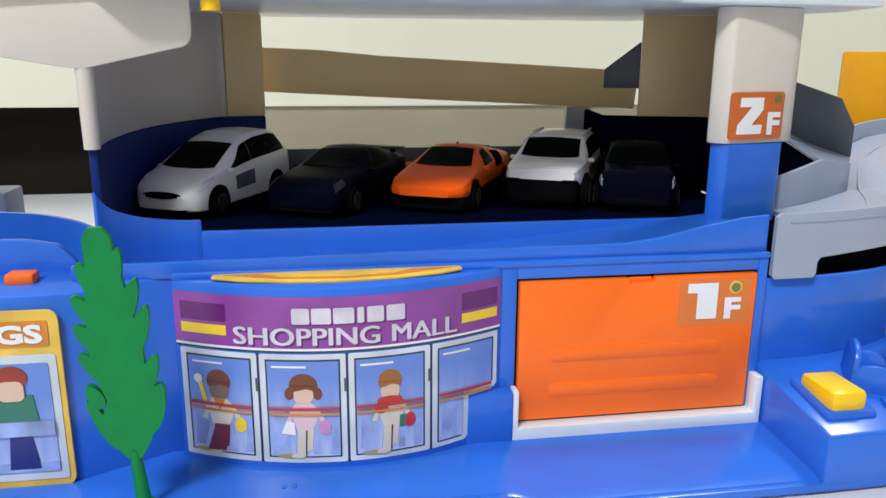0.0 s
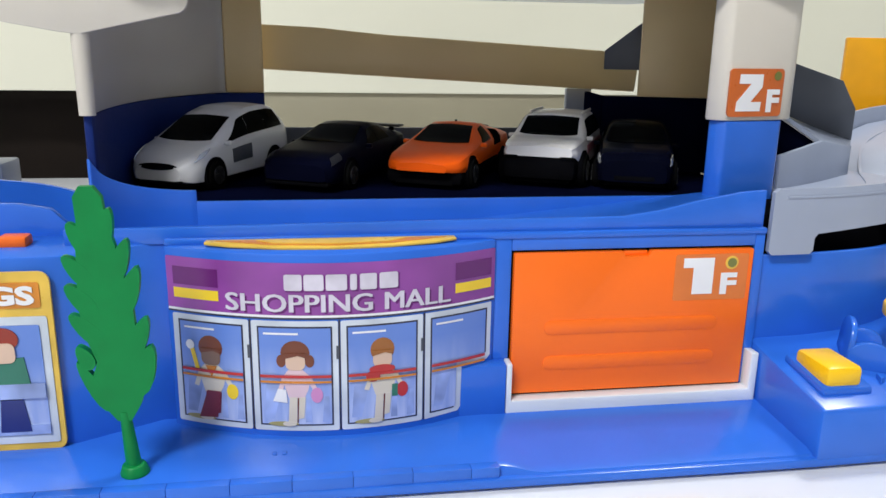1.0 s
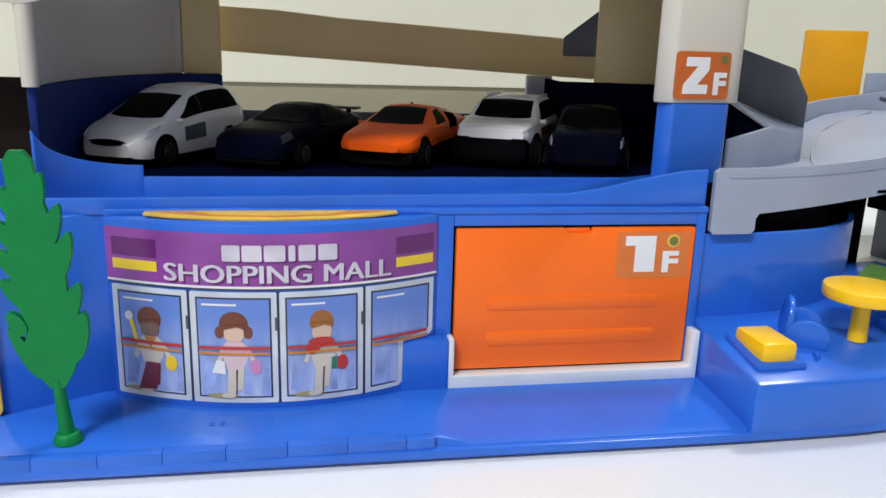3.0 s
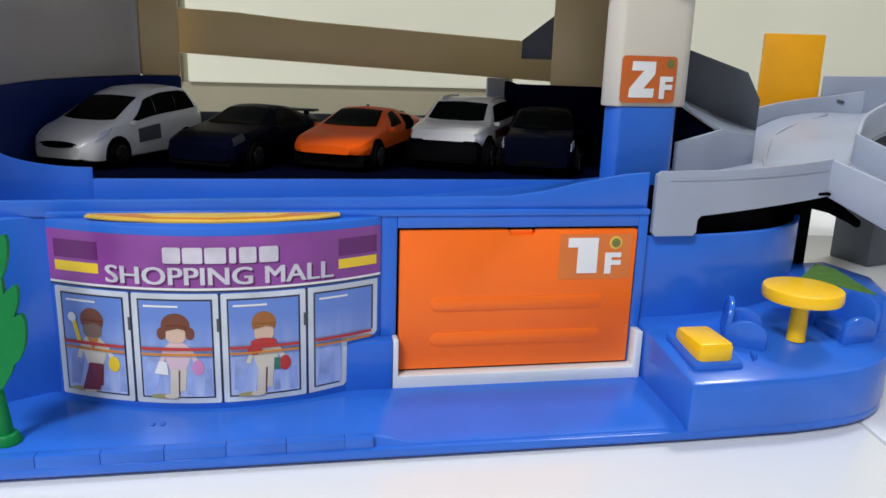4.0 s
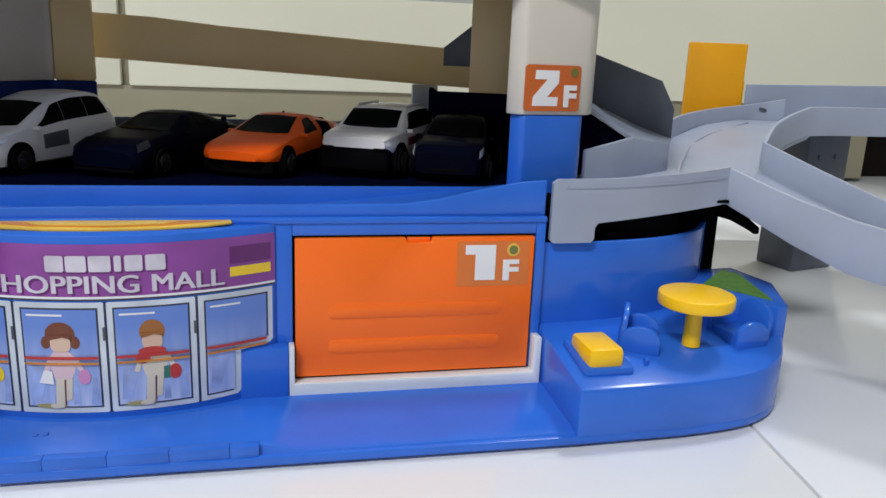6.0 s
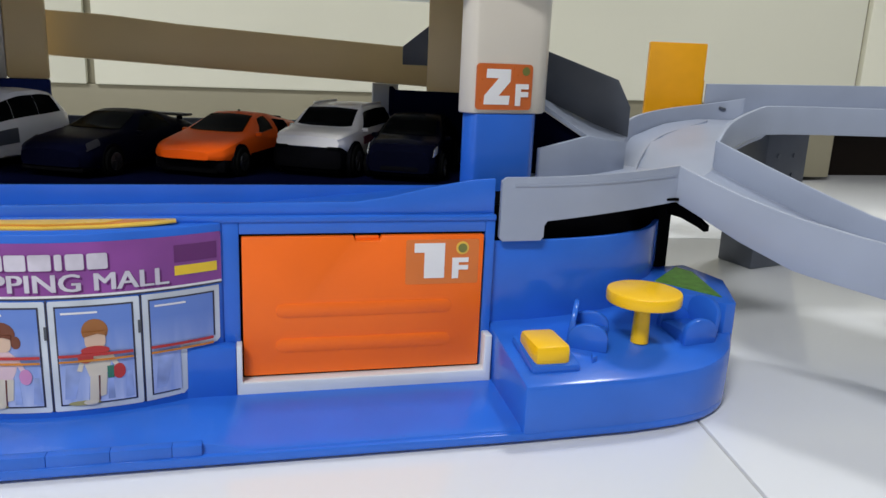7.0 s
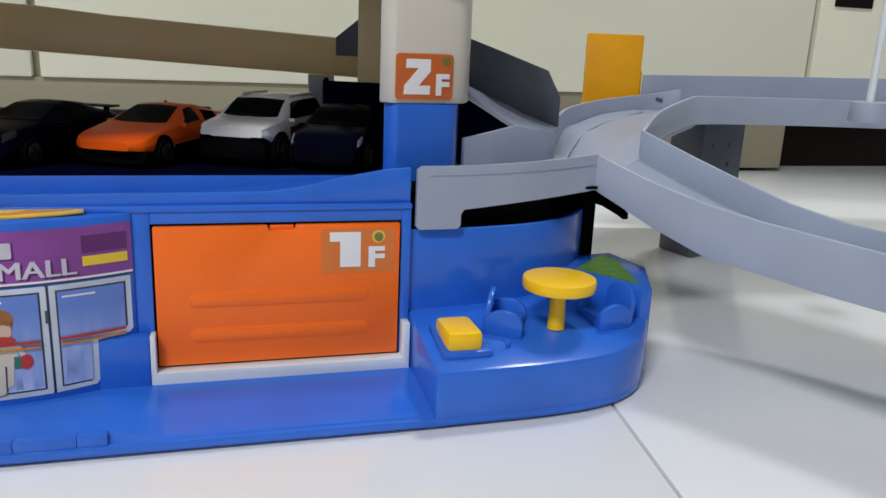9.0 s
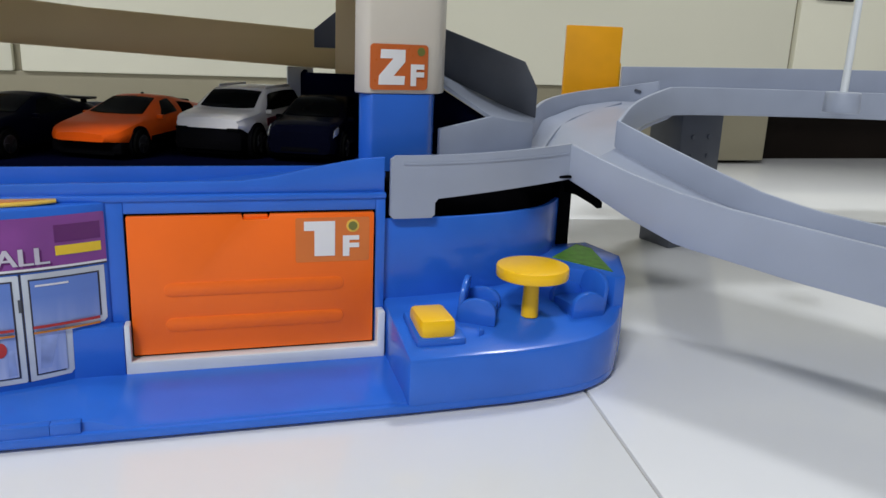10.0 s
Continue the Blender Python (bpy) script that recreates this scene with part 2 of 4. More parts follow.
# ---- low cupboard behind the toy ----
cup = thing("low_cupboard", 0, 0, 0, "cream low cupboard with flush doors over a shadowed plinth", "cupboard")
CY = 0.72
edges = [-1.35, -0.70, -0.069, 0.716, 1.35, 2.0]
for a, b in zip(edges, edges[1:]):
    part("door", box(a + 0.0033, b - 0.0033, CY, CY + 0.018, 0.083, 0.80, 0.0015), CREAM, cup)
for x in edges[1:-1]:
    part("door_seam", box(x - 0.0050, x + 0.0050, CY + 0.0070, CY + 0.0195, 0.083, 0.80), PLINTH, cup, "beige strip between the doors")
part("door_pull", box(0.737, 0.785, CY - 0.004, CY + 0.001, 0.1835, 0.205, 0.001), UNDER, cup, "dark door pull")
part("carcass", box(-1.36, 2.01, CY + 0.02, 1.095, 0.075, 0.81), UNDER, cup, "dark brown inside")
part("worktop", box(-1.37, 2.02, CY - 0.01, 1.095, 0.812, 0.84, 0.003), CREAM, cup)
part("plinth", box(-0.16, 0.70, CY + 0.004, CY + 0.03, 0.004, 0.0829, 0.0006), PLINTH, cup, "beige plinth board")
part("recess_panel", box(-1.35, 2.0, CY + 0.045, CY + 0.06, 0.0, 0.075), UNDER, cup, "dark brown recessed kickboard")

# ---- the toy car park ----
toy = thing("toy_car_park", 0.05, 0.27, 0, "blue plastic toy car park with mall front and orange door", "toy garage")
toy_inv = Matrix.Translation((-0.05, -0.27, 0))


def tp(name, bm, mat, label="", parent=None, smooth=True):
    """A part of the toy, built in world coordinates."""
    up = parent or toy
    for v in bm.verts:
        v.co = toy_inv @ v.co
    return part(name, bm, mat, up, label, smooth)


TOP = 0.0075  # forecourt
# base plate with rounded right end
outline = [(-0.150, 0.1935), (0.149, 0.1915), (0.187, 0.1923), (0.205, 0.1943), (0.2190, 0.1983), (0.2313, 0.2068), (0.2398, 0.2198), (0.2538, 0.250), (0.2525, 0.275), (0.25, 0.37), (-0.150, 0.37)]
outline = outline[:2] + smooth_path(outline[2:8], 4) + outline[8:]
tp("base_plate", prism(outline, 0.0012, 0.0042, 0.0006), BLUE)
# forecourt slab with a sloped front edge that eases into the lower drive
COURT = [(0.1935, 0.003), (0.1952, 0.0068), (0.1968, TOP), (0.2450, TOP), (0.2450, 0.003)]
DRIVE = [(0.1925, 0.003), (0.1935, 0.0048), (0.1965, 0.0056), (0.2320, TOP), (0.2320, 0.003)]


def slab(sections):
    """A slab through sections (x, outline in y and z)."""
    own = bmesh.new()
    rings = [[own.verts.new((x, y, z)) for y, z in sec] for x, sec in sections]
    for a, b in zip(rings, rings[1:]):
        for k in range(5):
            own.faces.new((a[k], a[(k + 1) % 5], b[(k + 1) % 5], b[k]))
    own.faces.new(rings[0])
    own.faces.new(rings[-1][::-1])
    return own


ease = []
for i in range(9):
    u = i / 8
    w = u * u * (3 - 2 * u)
    ease.append((0.0510 + 0.0140 * u, [(a[0] * (1 - w) + b[0] * w, a[1] * (1 - w) + b[1] * w) for a, b in zip(COURT, DRIVE)]))
tp("forecourt", slab([(-0.150, COURT)] + ease + [(0.1495, DRIVE)]), BLUE)
for i in range(12):
    x = -0.142 + i * 0.0168
    tp("kerb_stone", box(x, min(x + 0.01668, 0.0510), 0.1930, 0.1964, 0.0030, 0.0076, 0.00015), BLUE)

# front wall round the door opening
DX0, DX1, DZ0, DZ1 = 0.0620, 0.1460, 0.0105, 0.0612
tp("door_jamb", box(0.0555, DX0, 0.2325, 0.2365, TOP, 0.0665, 0.0004), BLUE)
tp("lintel", box(DX0, DX1, 0.2325, 0.2365, DZ1, 0.0665, 0.0004), BLUE)
tp("door_jamb", box(DX1, 0.1495, 0.2325, 0.2365, 0.004, 0.0665, 0.0004), BLUE)
# black sheet behind the door provides the shade of the inside
tp("garage_shade_sheet", box(DX0 - 0.002, DX1 + 0.002, 0.2372, 0.2400, 0.004, 0.0650), BLACK, "black sheet for the shade inside the garage")
tp("ledge", box(-0.0448, 0.1497, 0.2318, 0.2345, 0.0652, 0.0674, 0.0007), BLUE)
par = [(-0.0735, 0.0650), (0.1495, 0.0660), (0.1495, 0.0797), (0.1405, 0.0790), (0.125, 0.0762), (0.112, 0.0732), (0.100, 0.0715), (0.050, 0.0712), (-0.0735, 0.0702)]
tp("parapet", plate(par, 0.2345, 0.2365, 0.0006), BLUE)
# sloping lane behind the parapet
tp("lane", strip([(-0.0735, 0.2365), (0.04, 0.2365), (0.15, 0.2365)], [(-0.0735, 0.281), (0.04, 0.281), (0.15, 0.281)], [0.058, 0.060, 0.074], [0.058, 0.060, 0.0705], 0.002), BLUE)

# garage door
door = tp("garage_door", plate([(0.0628, 0.0120), (0.1452, 0.0120), (0.1452, 0.0605), (0.1090, 0.0605), (0.1085, 0.0588), (0.1000, 0.0588), (0.0995, 0.0605), (0.0628, 0.0605)], 0.2312, 0.2345, 0.0004), ORANGE, "orange plastic garage door")
for z in (0.0200, 0.0325):
    tp("rib", plate(rounded(0.0735, 0.1345, z, z + 0.0050, 0.0024), 0.2309, 0.2316, 0.0003), ORANGE, parent=door)
tp("door_latch", box(0.1002, 0.1083, 0.2332, 0.2350, 0.0585, 0.0603, 0.0003), ORANGE, parent=door)
sill = plate([(0.0606, 0.0065), (0.1490, 0.0065), (0.1490, 0.0245), (0.1463, 0.0245), (0.1463, 0.0114), (0.0624, 0.0114), (0.0624, 0.0245), (0.0606, 0.0245)], 0.2270, 0.2325, 0.0004)
tp("door_sill", sill, WHITE, "white plastic door sill")
tp("step_block", prism([(0.040, 0.2325), (0.040, 0.2258), (0.0605, 0.2268), (0.0605, 0.2325)], 0.006, 0.0245, 0.0008), BLUE)

# curved mall front
MX0, MX1 = -0.0450, 0.0568


def front_y(x):
    """Depth of the bowed mall front."""
    return 0.2178 + 0.0140 * ((x - 0.0061) / 0.0505) ** 2


arc = [(MX0 + (MX1 - MX0) * i / 24, front_y(MX0 + (MX1 - MX0) * i / 24)) for i in range(25)]
tp("mall_front", prism(arc + [(MX1, 0.2345), (MX0, 0.2400)], 0.004, 0.0655, 0.0009), BLUE)


def on_front(pts, lift, th=0.00012):
    """A printed shape, given in x and z, wrapped onto the mall front."""
    own = bmesh.new()
    f = own.faces.new([own.verts.new((x, 0, z)) for x, z in pts])
    xs = [p[0] for p in pts]
    x = math.floor(min(xs) / 0.003) * 0.003
    while x < max(xs):
        x += 0.003
        geom = own.verts[:] + own.edges[:] + own.faces[:]
        bmesh.ops.bisect_plane(own, geom=geom, plane_co=(x, 0, 0), plane_no=(1, 0, 0))
    r = bmesh.ops.extrude_face_region(own, geom=own.faces[:])
    top = [g for g in r["geom"] if isinstance(g, bmesh.types.BMVert)]
    for v in own.verts:
        v.co.y = front_y(v.co.x) - lift
    for v in top:
        v.co.y -= th
    return own


sign = tp("mall_sign", on_front(rounded(-0.0445, 0.0563, 0.0463, 0.0628, 0.0005), 0.0001), PURPLE, "purple printed sign band")
tp("sign_rule", on_front(rect(-0.0445, 0.0563, 0.0455, 0.0461), 0.0001), PLINE, parent=sign)
tp("sign_edge", on_front(rect(-0.0445, 0.0563, 0.0461, 0.0468), 0.00024), PWHITE, parent=sign)
for x0, x1 in ((-0.0425, -0.0288), (0.0425, 0.0550)):
    tp("sign_panel", on_front(rect(x0, x1, 0.0543, 0.0598), 0.00024), DPURPLE, parent=sign)
    tp("sign_bar", on_front(rect(x0, x1, 0.0501, 0.0532), 0.00024), PYELLOW, parent=sign)


def lettering(text, size, mat, parent, place, name="lettering", extrude=0.0001, width=None, bold=0.0, wrap=None):
    """Raised letters as a mesh; place maps text coordinates to the world."""
    cu = bpy.data.curves.new(name, "FONT")
    cu.body, cu.size, cu.align_x, cu.extrude, cu.offset = text, 1.0, "CENTER", extrude / size, bold / size
    cu.resolution_u = 3
    ob = new(name, cu)
    dg = bpy.context.evaluated_depsgraph_get()
    me = bpy.data.meshes.new_from_object(ob.evaluated_get(dg))
    bpy.data.objects.remove(ob)
    own = bmesh.new()
    own.from_mesh(me)
    bpy.data.meshes.remove(me)
    own.transform(Matrix.Scale(size, 4))
    xs = [v.co.x for v in own.verts]
    k = width / (max(xs) - min(xs)) if width else 1
    for v in own.verts:
        v.co = place(v.co.x * k, v.co.y, v.co.z)
    return tp(name, own, mat, parent=parent, smooth=False)


# a maker's word stands above as plain bars
for i, (w, x) in enumerate(((0.0052, -0.0068), (0.0058, -0.0008), (0.0062, 0.0058), (0.0020, 0.0108), (0.0050, 0.0152), (0.0056, 0.0213))):
    tp("bar_shadow", on_front(rect(x - w / 2 + 0.0005, x + w / 2 + 0.0005, 0.0540, 0.0590), 0.00024), DPURPLE, parent=sign)
    tp("name_bar", on_front(rounded(x - w / 2, x + w / 2, 0.0545, 0.0594, 0.0006), 0.00037), SILVER, parent=sign)
for word, wx, ww in (("SHOPPING", -0.0050, 0.0428), ("MALL", 0.0302, 0.0204)):
    lettering(word, 0.0076, DPURPLE, sign, lambda x, y, z: Vector((x + wx + 0.0008, front_y(x + wx + 0.0008) - 0.00028 - z * 0.5, 0.0472 + y)), width=ww, name="letter_shadow")
    for dx in (-0.00022, 0.0, 0.00022):
        lettering(word, 0.0078, SILVER, sign, lambda x, y, z: Vector((x + wx + dx, front_y(x + wx + dx) - 0.0004 - z - abs(dx) * 0.05, 0.0479 + y)), width=ww)


def figure(panel, cx, hair, coat_m, legs_m, item, wide, face):
    """A printed shopper, as plain flat shapes without features."""
    tp("printed_hair", on_front(oval(cx, 0.0352, 0.0037 + 0.0006 * wide, 0.0038), 0.0005), hair, parent=panel)
    if wide:
        for dx in (-0.0042, 0.0042):
            tp("printed_hair", on_front(oval(cx + dx, 0.0325, 0.0014, 0.0020), 0.00048), hair, parent=panel)
    tp("printed_face", on_front(rounded(cx - 0.0029, cx + 0.0029, 0.0296, 0.0348, 0.0019), 0.00065), face, parent=panel)
    tp("printed_fringe", on_front([(cx - 0.0031, 0.0350), (cx + 0.0031, 0.0350), (cx + 0.0029, 0.0336), (cx + 0.0008, 0.0343), (cx - 0.0029, 0.0334)], 0.00080), hair, parent=panel)
    tp("printed_coat", on_front([(cx - 0.0040, 0.0272), (cx - 0.0022, 0.0296), (cx + 0.0022, 0.0296), (cx + 0.0046, 0.0272), (cx + 0.0036, 0.0232), (cx + 0.0024, 0.0205), (cx - 0.0022, 0.0205), (cx - 0.0032, 0.0240)], 0.0005), coat_m, parent=panel)
    tp("printed_sleeve", on_front([(cx - 0.0040, 0.0274), (cx - 0.0028, 0.0270), (cx - 0.0042, 0.0222), (cx - 0.0056, 0.0226)], 0.00056), coat_m, parent=panel)
    tp("printed_sleeve", on_front([(cx + 0.0030, 0.0272), (cx + 0.0046, 0.0274), (cx + 0.0064, 0.0236), (cx + 0.0052, 0.0230)], 0.00056), coat_m, parent=panel)
    tp("printed_leg", on_front([(cx - 0.0020, 0.0208), (cx + 0.0003, 0.0208), (cx + 0.0000, 0.0122), (cx - 0.0026, 0.0118)], 0.00055), legs_m, parent=panel)
    tp("printed_leg", on_front([(cx + 0.0009, 0.0208), (cx + 0.0028, 0.0208), (cx + 0.0022, 0.0140), (cx + 0.0005, 0.0136)], 0.00055), legs_m, parent=panel)
    tp("printed_line", on_front([(cx + 0.0004, 0.0206), (cx + 0.0008, 0.0206), (cx + 0.0004, 0.0124), (cx + 0.0001, 0.0124)], 0.00062), HAIR, parent=panel)
    tp("printed_shoe", on_front(oval(cx - 0.0022, 0.0120, 0.0021, 0.0008), 0.00062), CREAMP, parent=panel)
    tp("printed_bag", on_front(oval(cx + 0.0062, 0.0215, 0.0018, 0.0025), 0.0006), item, parent=panel)
    tp("printed_step", on_front(oval(cx - 0.0040, 0.0119, 0.0046, 0.0008), 0.00045), STRAW, parent=panel)


PX = [-0.0438, -0.0199, 0.0064, 0.0324, 0.0558]
for i in range(4):
    a, b = PX[i] + 0.0004, PX[i + 1] - 0.0004
    if i < 3:
        shape = rounded(a, b, 0.0095, 0.0450, 0.0006)
        inner = rect(a + 0.0022, b - 0.0022, 0.0118, 0.0428)
    else:
        shape = [(a, 0.0095), (0.0440, 0.0100), (0.0450, 0.0112), (0.0452, 0.0250), (b - 0.001, 0.0256), (b, 0.0268), (b, 0.0450), (a, 0.0450)]
        inner = [(a + 0.0022, 0.0118), (0.0432, 0.0120), (0.0434, 0.0268), (b - 0.002, 0.0275), (b - 0.002, 0.0428), (a + 0.0022, 0.0428)]
    panel = tp("shop_window", on_front(shape, 0.0001), PFRAME, "pale framed printed shop window")
    tp("printed_outline", on_front([(x + (0.0005 if x > (a + b) / 2 else -0.0005), z + (0.0005 if z > 0.025 else -0.0005)) for x, z in inner], 0.00024), PLINE, parent=panel)
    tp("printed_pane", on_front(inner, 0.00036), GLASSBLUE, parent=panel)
    tp("printed_glint", on_front(rect(a + 0.0035, a + 0.0035 + 0.4 * (b - a), 0.0408, 0.0414), 0.0005), PWHITE, parent=panel)
    tp("printed_glint", on_front([(a + 0.003, 0.0135), (a + 0.006, 0.0135), (a + 0.009, 0.026), (a + 0.004, 0.026)], 0.00042), PALEBLUE, parent=panel)
    for k, (f0, f1, top) in enumerate(((0.38, 0.52, 0.022), (0.60, 0.68, 0.026), (0.80, 0.90, 0.021))):
        x0, x1 = a + f0 * (b - a), a + f1 * (b - a)
        if i < 3 or x1 < 0.043:
            tp("printed_glint", on_front([(x0, 0.0125), (x1, 0.0125), (x1 - 0.0004, top), (x0 + 0.0008, top)], 0.00042), PALEBLUE, parent=panel)
    if i == 0:
        figure(panel, -0.0322, HAIR, CREAMP, MAROON, PYELLOW, 0, SKIN2)
        tp("printed_robe", on_front([(-0.0338, 0.0212), (-0.0296, 0.0212), (-0.0310, 0.0125), (-0.0368, 0.0119)], 0.0007), MAROON, parent=panel)
        tp("printed_collar", on_front([(-0.0340, 0.0294), (-0.0304, 0.0294), (-0.0322, 0.0258)], 0.0007), GOLDOR, parent=panel)
        tp("printed_strap", on_front([(-0.0372, 0.0280), (-0.0358, 0.0280), (-0.0372, 0.0345), (-0.0386, 0.0345)], 0.0006), PYELLOW, parent=panel)
        tp("printed_strap", on_front(oval(-0.0384, 0.0356, 0.0013, 0.0015), 0.0007), PWHITE, parent=panel)
    elif i == 1:
        figure(panel, -0.0068, HAIR, PBLUSH, CREAMP, PPINK, 1, SKIN)
        tp("printed_bag", on_front([(-0.0138, 0.0195), (-0.0095, 0.0190), (-0.0098, 0.0232), (-0.0122, 0.0236)], 0.0007), PWHITE, parent=panel)
    elif i == 2:
        figure(panel, 0.0193, HAIR2, CREAMP, CREAMP, PRED, 0, SKIN)
        tp("printed_scarf", on_front(oval(0.0192, 0.0290, 0.0040, 0.0014), 0.0008), PRED, parent=panel)
        tp("printed_scarf", on_front(oval(0.0164, 0.0268, 0.0022, 0.0018), 0.0008), PRED, parent=panel)
        tp("printed_bag", on_front(rect(0.0222, 0.0240, 0.0195, 0.0235), 0.00064), PGREEN, parent=panel)
    for z, h, m in ((0.0272, 0.0009, PRED), (0.0255, 0.0007, GOLDOR)):
        tp("printed_stripe", on_front(rect(a + 0.0022, b - (0.0022 if i < 3 else 0.002), z, z + h), 0.0010), m, parent=panel)

for x in PX[1:4]:
    tp("panel_joint", on_front(rect(x - 0.00028, x + 0.00028, 0.0095, 0.0452), 0.00012), PLINE)
    tp("printed_handle", on_front(rect(x - 0.0010, x - 0.0002, 0.0330, 0.0372), 0.0004), DGREY)

# gold plate on the cornice, leaning a little to the front


def tilted(bm):
    for v in bm.verts:
        v.co.z += (v.co.y - 0.2228) * 0.11
    return bm


gold = tp("cornice_plate", tilted(prism([(-0.0328, 0.2290), (-0.025, 0.2263), (-0.010, 0.2236), (0.006, 0.2228), (0.022, 0.2238), (0.036, 0.2263), (0.0433, 0.2290), (0.0428, 0.2314), (-0.0323, 0.2314)], 0.0654, 0.0662, 0.0002)), GOLD, "gold printed cornice plate")
tp("cornice_inlay", tilted(prism([(-0.0295, 0.2300), (-0.014, 0.2258), (0.006, 0.2243), (0.024, 0.2258), (0.0400, 0.2300)], 0.0660, 0.06635)), GOLDOR, parent=gold)
tp("cornice_centre", tilted(prism([(-0.0175, 0.2294), (-0.012, 0.2266), (0.006, 0.2254), (0.022, 0.2266), (0.0275, 0.2294)], 0.0662, 0.06655)), GOLD, parent=gold)

# petrol station block beside the mall
tp("station_block", prism([(-0.150, 0.232), (-0.120, 0.2235), (-0.0965, 0.2215), (-0.0715, 0.2225), (-0.0490, 0.2352), (-0.0440, 0.2352), (-0.0440, 0.2505), (-0.150, 0.2505)], 0.004, 0.0655, 0.0009), BLUE)
st = tp("station_poster", plate(rounded(-0.1100, -0.0752, 0.0085, 0.0630, 0.003), 0.2203, 0.2212), GOLD, "gold bordered petrol station sticker")
tp("poster_head", plate(rounded(-0.1080, -0.0780, 0.0525, 0.0600, 0.0008), 0.2200, 0.2204), GOLDOR, parent=st)
lettering("GS", 0.0072, PWHITE, st, lambda x, y, z: Vector((x - 0.0858, 0.2198 - z, 0.0538 + y)), width=0.0125, bold=0.0003)
tp("poster_frame", plate(rounded(-0.1080, -0.0768, 0.0110, 0.0500, 0.0008), 0.2200, 0.2204), PFRAME, parent=st)
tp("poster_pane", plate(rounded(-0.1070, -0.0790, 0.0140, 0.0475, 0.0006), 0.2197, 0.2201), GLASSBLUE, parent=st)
tp("printed_hair", plate(oval(-0.0893, 0.0435, 0.0045, 0.0035), 0.2193, 0.2197), HAIR3, parent=st)
tp("printed_face", plate(rounded(-0.0930, -0.0860, 0.0365, 0.0425, 0.0018), 0.2190, 0.2194), SKIN, parent=st)
tp("printed_coat", plate([(-0.096, 0.030), (-0.095, 0.037), (-0.084, 0.038), (-0.083, 0.030)], 0.2193, 0.2197), PGREEN, parent=st)
tp("printed_counter", plate(rect(-0.107, -0.079, 0.0255, 0.0300), 0.2190, 0.2194), PALEBLUE, parent=st)
tp("printed_trousers", plate([(-0.0925, 0.0150), (-0.0840, 0.0150), (-0.0855, 0.0250), (-0.0915, 0.0250)], 0.2193, 0.2197), NAVYP, parent=st)
tp("printed_floor", plate(rect(-0.107, -0.079, 0.0140, 0.0170), 0.2194, 0.2198), PALEBLUE, parent=st)
st.location = (0.0012, 0, -0.0012)
tp("roof_block", box(-0.0918, -0.0835, 0.2335, 0.2400, 0.0650, 0.0685, 0.0010), ORANGE, "small orange block on the roof")
tp("side_block", box(-0.150, -0.1245, 0.330, 0.350, 0.050, 0.0762, 0.001), GREY, "grey side block")
for x in (-0.0139, -0.0110):
    tp("peg_socket", box(x, x + 0.0014, 0.2078, 0.2098, 0.0070, 0.0079, 0.0003), BLUE)
tp("upper_wall", plate([(-0.150, 0.064), (-0.0740, 0.064), (-0.0760, 0.0690), (-0.0805, 0.0738), (-0.090, 0.0755), (-0.150, 0.0765)], 0.2480, 0.2505, 0.0006), BLUE)
tp("rear_wall", ribbon(smooth_path([(-0.150, 0.285), (-0.110, 0.290), (-0.088, 0.292), (-0.075, 0.288)], 6), [0.05] * 19, [0.0775 - 0.012 * (i / 18) ** 2 for i in range(19)], 0.002), BLUE)

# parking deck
tp("deck", box(-0.076, 0.1765, 0.2817, 0.4000, 0.0655, 0.0690), DEEPSHADE, "parking deck, deep shade put into its blue")
tp("deck_lip", box(-0.0425, 0.151, 0.2795, 0.2815, 0.045, 0.0695, 0.0005), BLUE)
# dark grey replaces blue here to carry the shade behind the cars
tp("deck_back", box(-0.040, 0.134, 0.3965, 0.3990, 0.060, 0.0842, 0.0006), DGREY, "rear kerb of the deck, deep shade put in as dark grey")
# corner walls coloured as dark as the shade that falls on them
tp("deck_corner", ribbon([(0.1335, 0.3545), (0.1490, 0.3500), (0.1640, 0.3455), (0.1800, 0.3415)], [0.060] * 4, [0.1034] * 4, 0.0030, 0.0008), DEEPSHADE, "rear corner wall, deep shade put into its blue")
tp("corner_return", ribbon([(0.1338, 0.3565), (0.1390, 0.3930)], [0.060] * 2, [0.1034] * 2, 0.0024, 0.0006), DEEPSHADE)
tp("deck_post", plate([(0.1300, 0.060), (0.1440, 0.060), (0.1440, 0.1046), (0.1300, 0.1046)], 0.3990, 0.4025, 0.0008), GREY, "grey corner post")
wing = smooth_path([(-0.0725, 0.2670), (-0.0737, 0.2900), (-0.0722, 0.3150), (-0.0672, 0.3370), (-0.0575, 0.3580), (-0.0470, 0.3735), (-0.0415, 0.3772), (-0.0325, 0.3786), (-0.0240, 0.3796)], 5)
n = len(wing)
rim = [0.1008 + 0.0013 * min(1.0, i / 26) for i in range(n)]
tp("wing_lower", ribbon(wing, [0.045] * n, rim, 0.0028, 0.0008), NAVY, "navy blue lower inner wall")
tp("wing_upper", ribbon(wing[:31], rim[:31], [0.1486] * 31, 0.0034, 0.0008), BEIGE, "off-white upper wall")
tp("wing_rear", ribbon(wing[30:], rim[30:], [0.1486] * (n - 30), 0.0038, 0.0012), WARMSHADE, "rear panel of the wing, warm shade put in as tan")
tp("wing_edge", tube(0.0026, 0.0031, 0.1008, 0.1486, -0.0724, 0.2672, 24), BEIGE, "rounded off-white front edge")
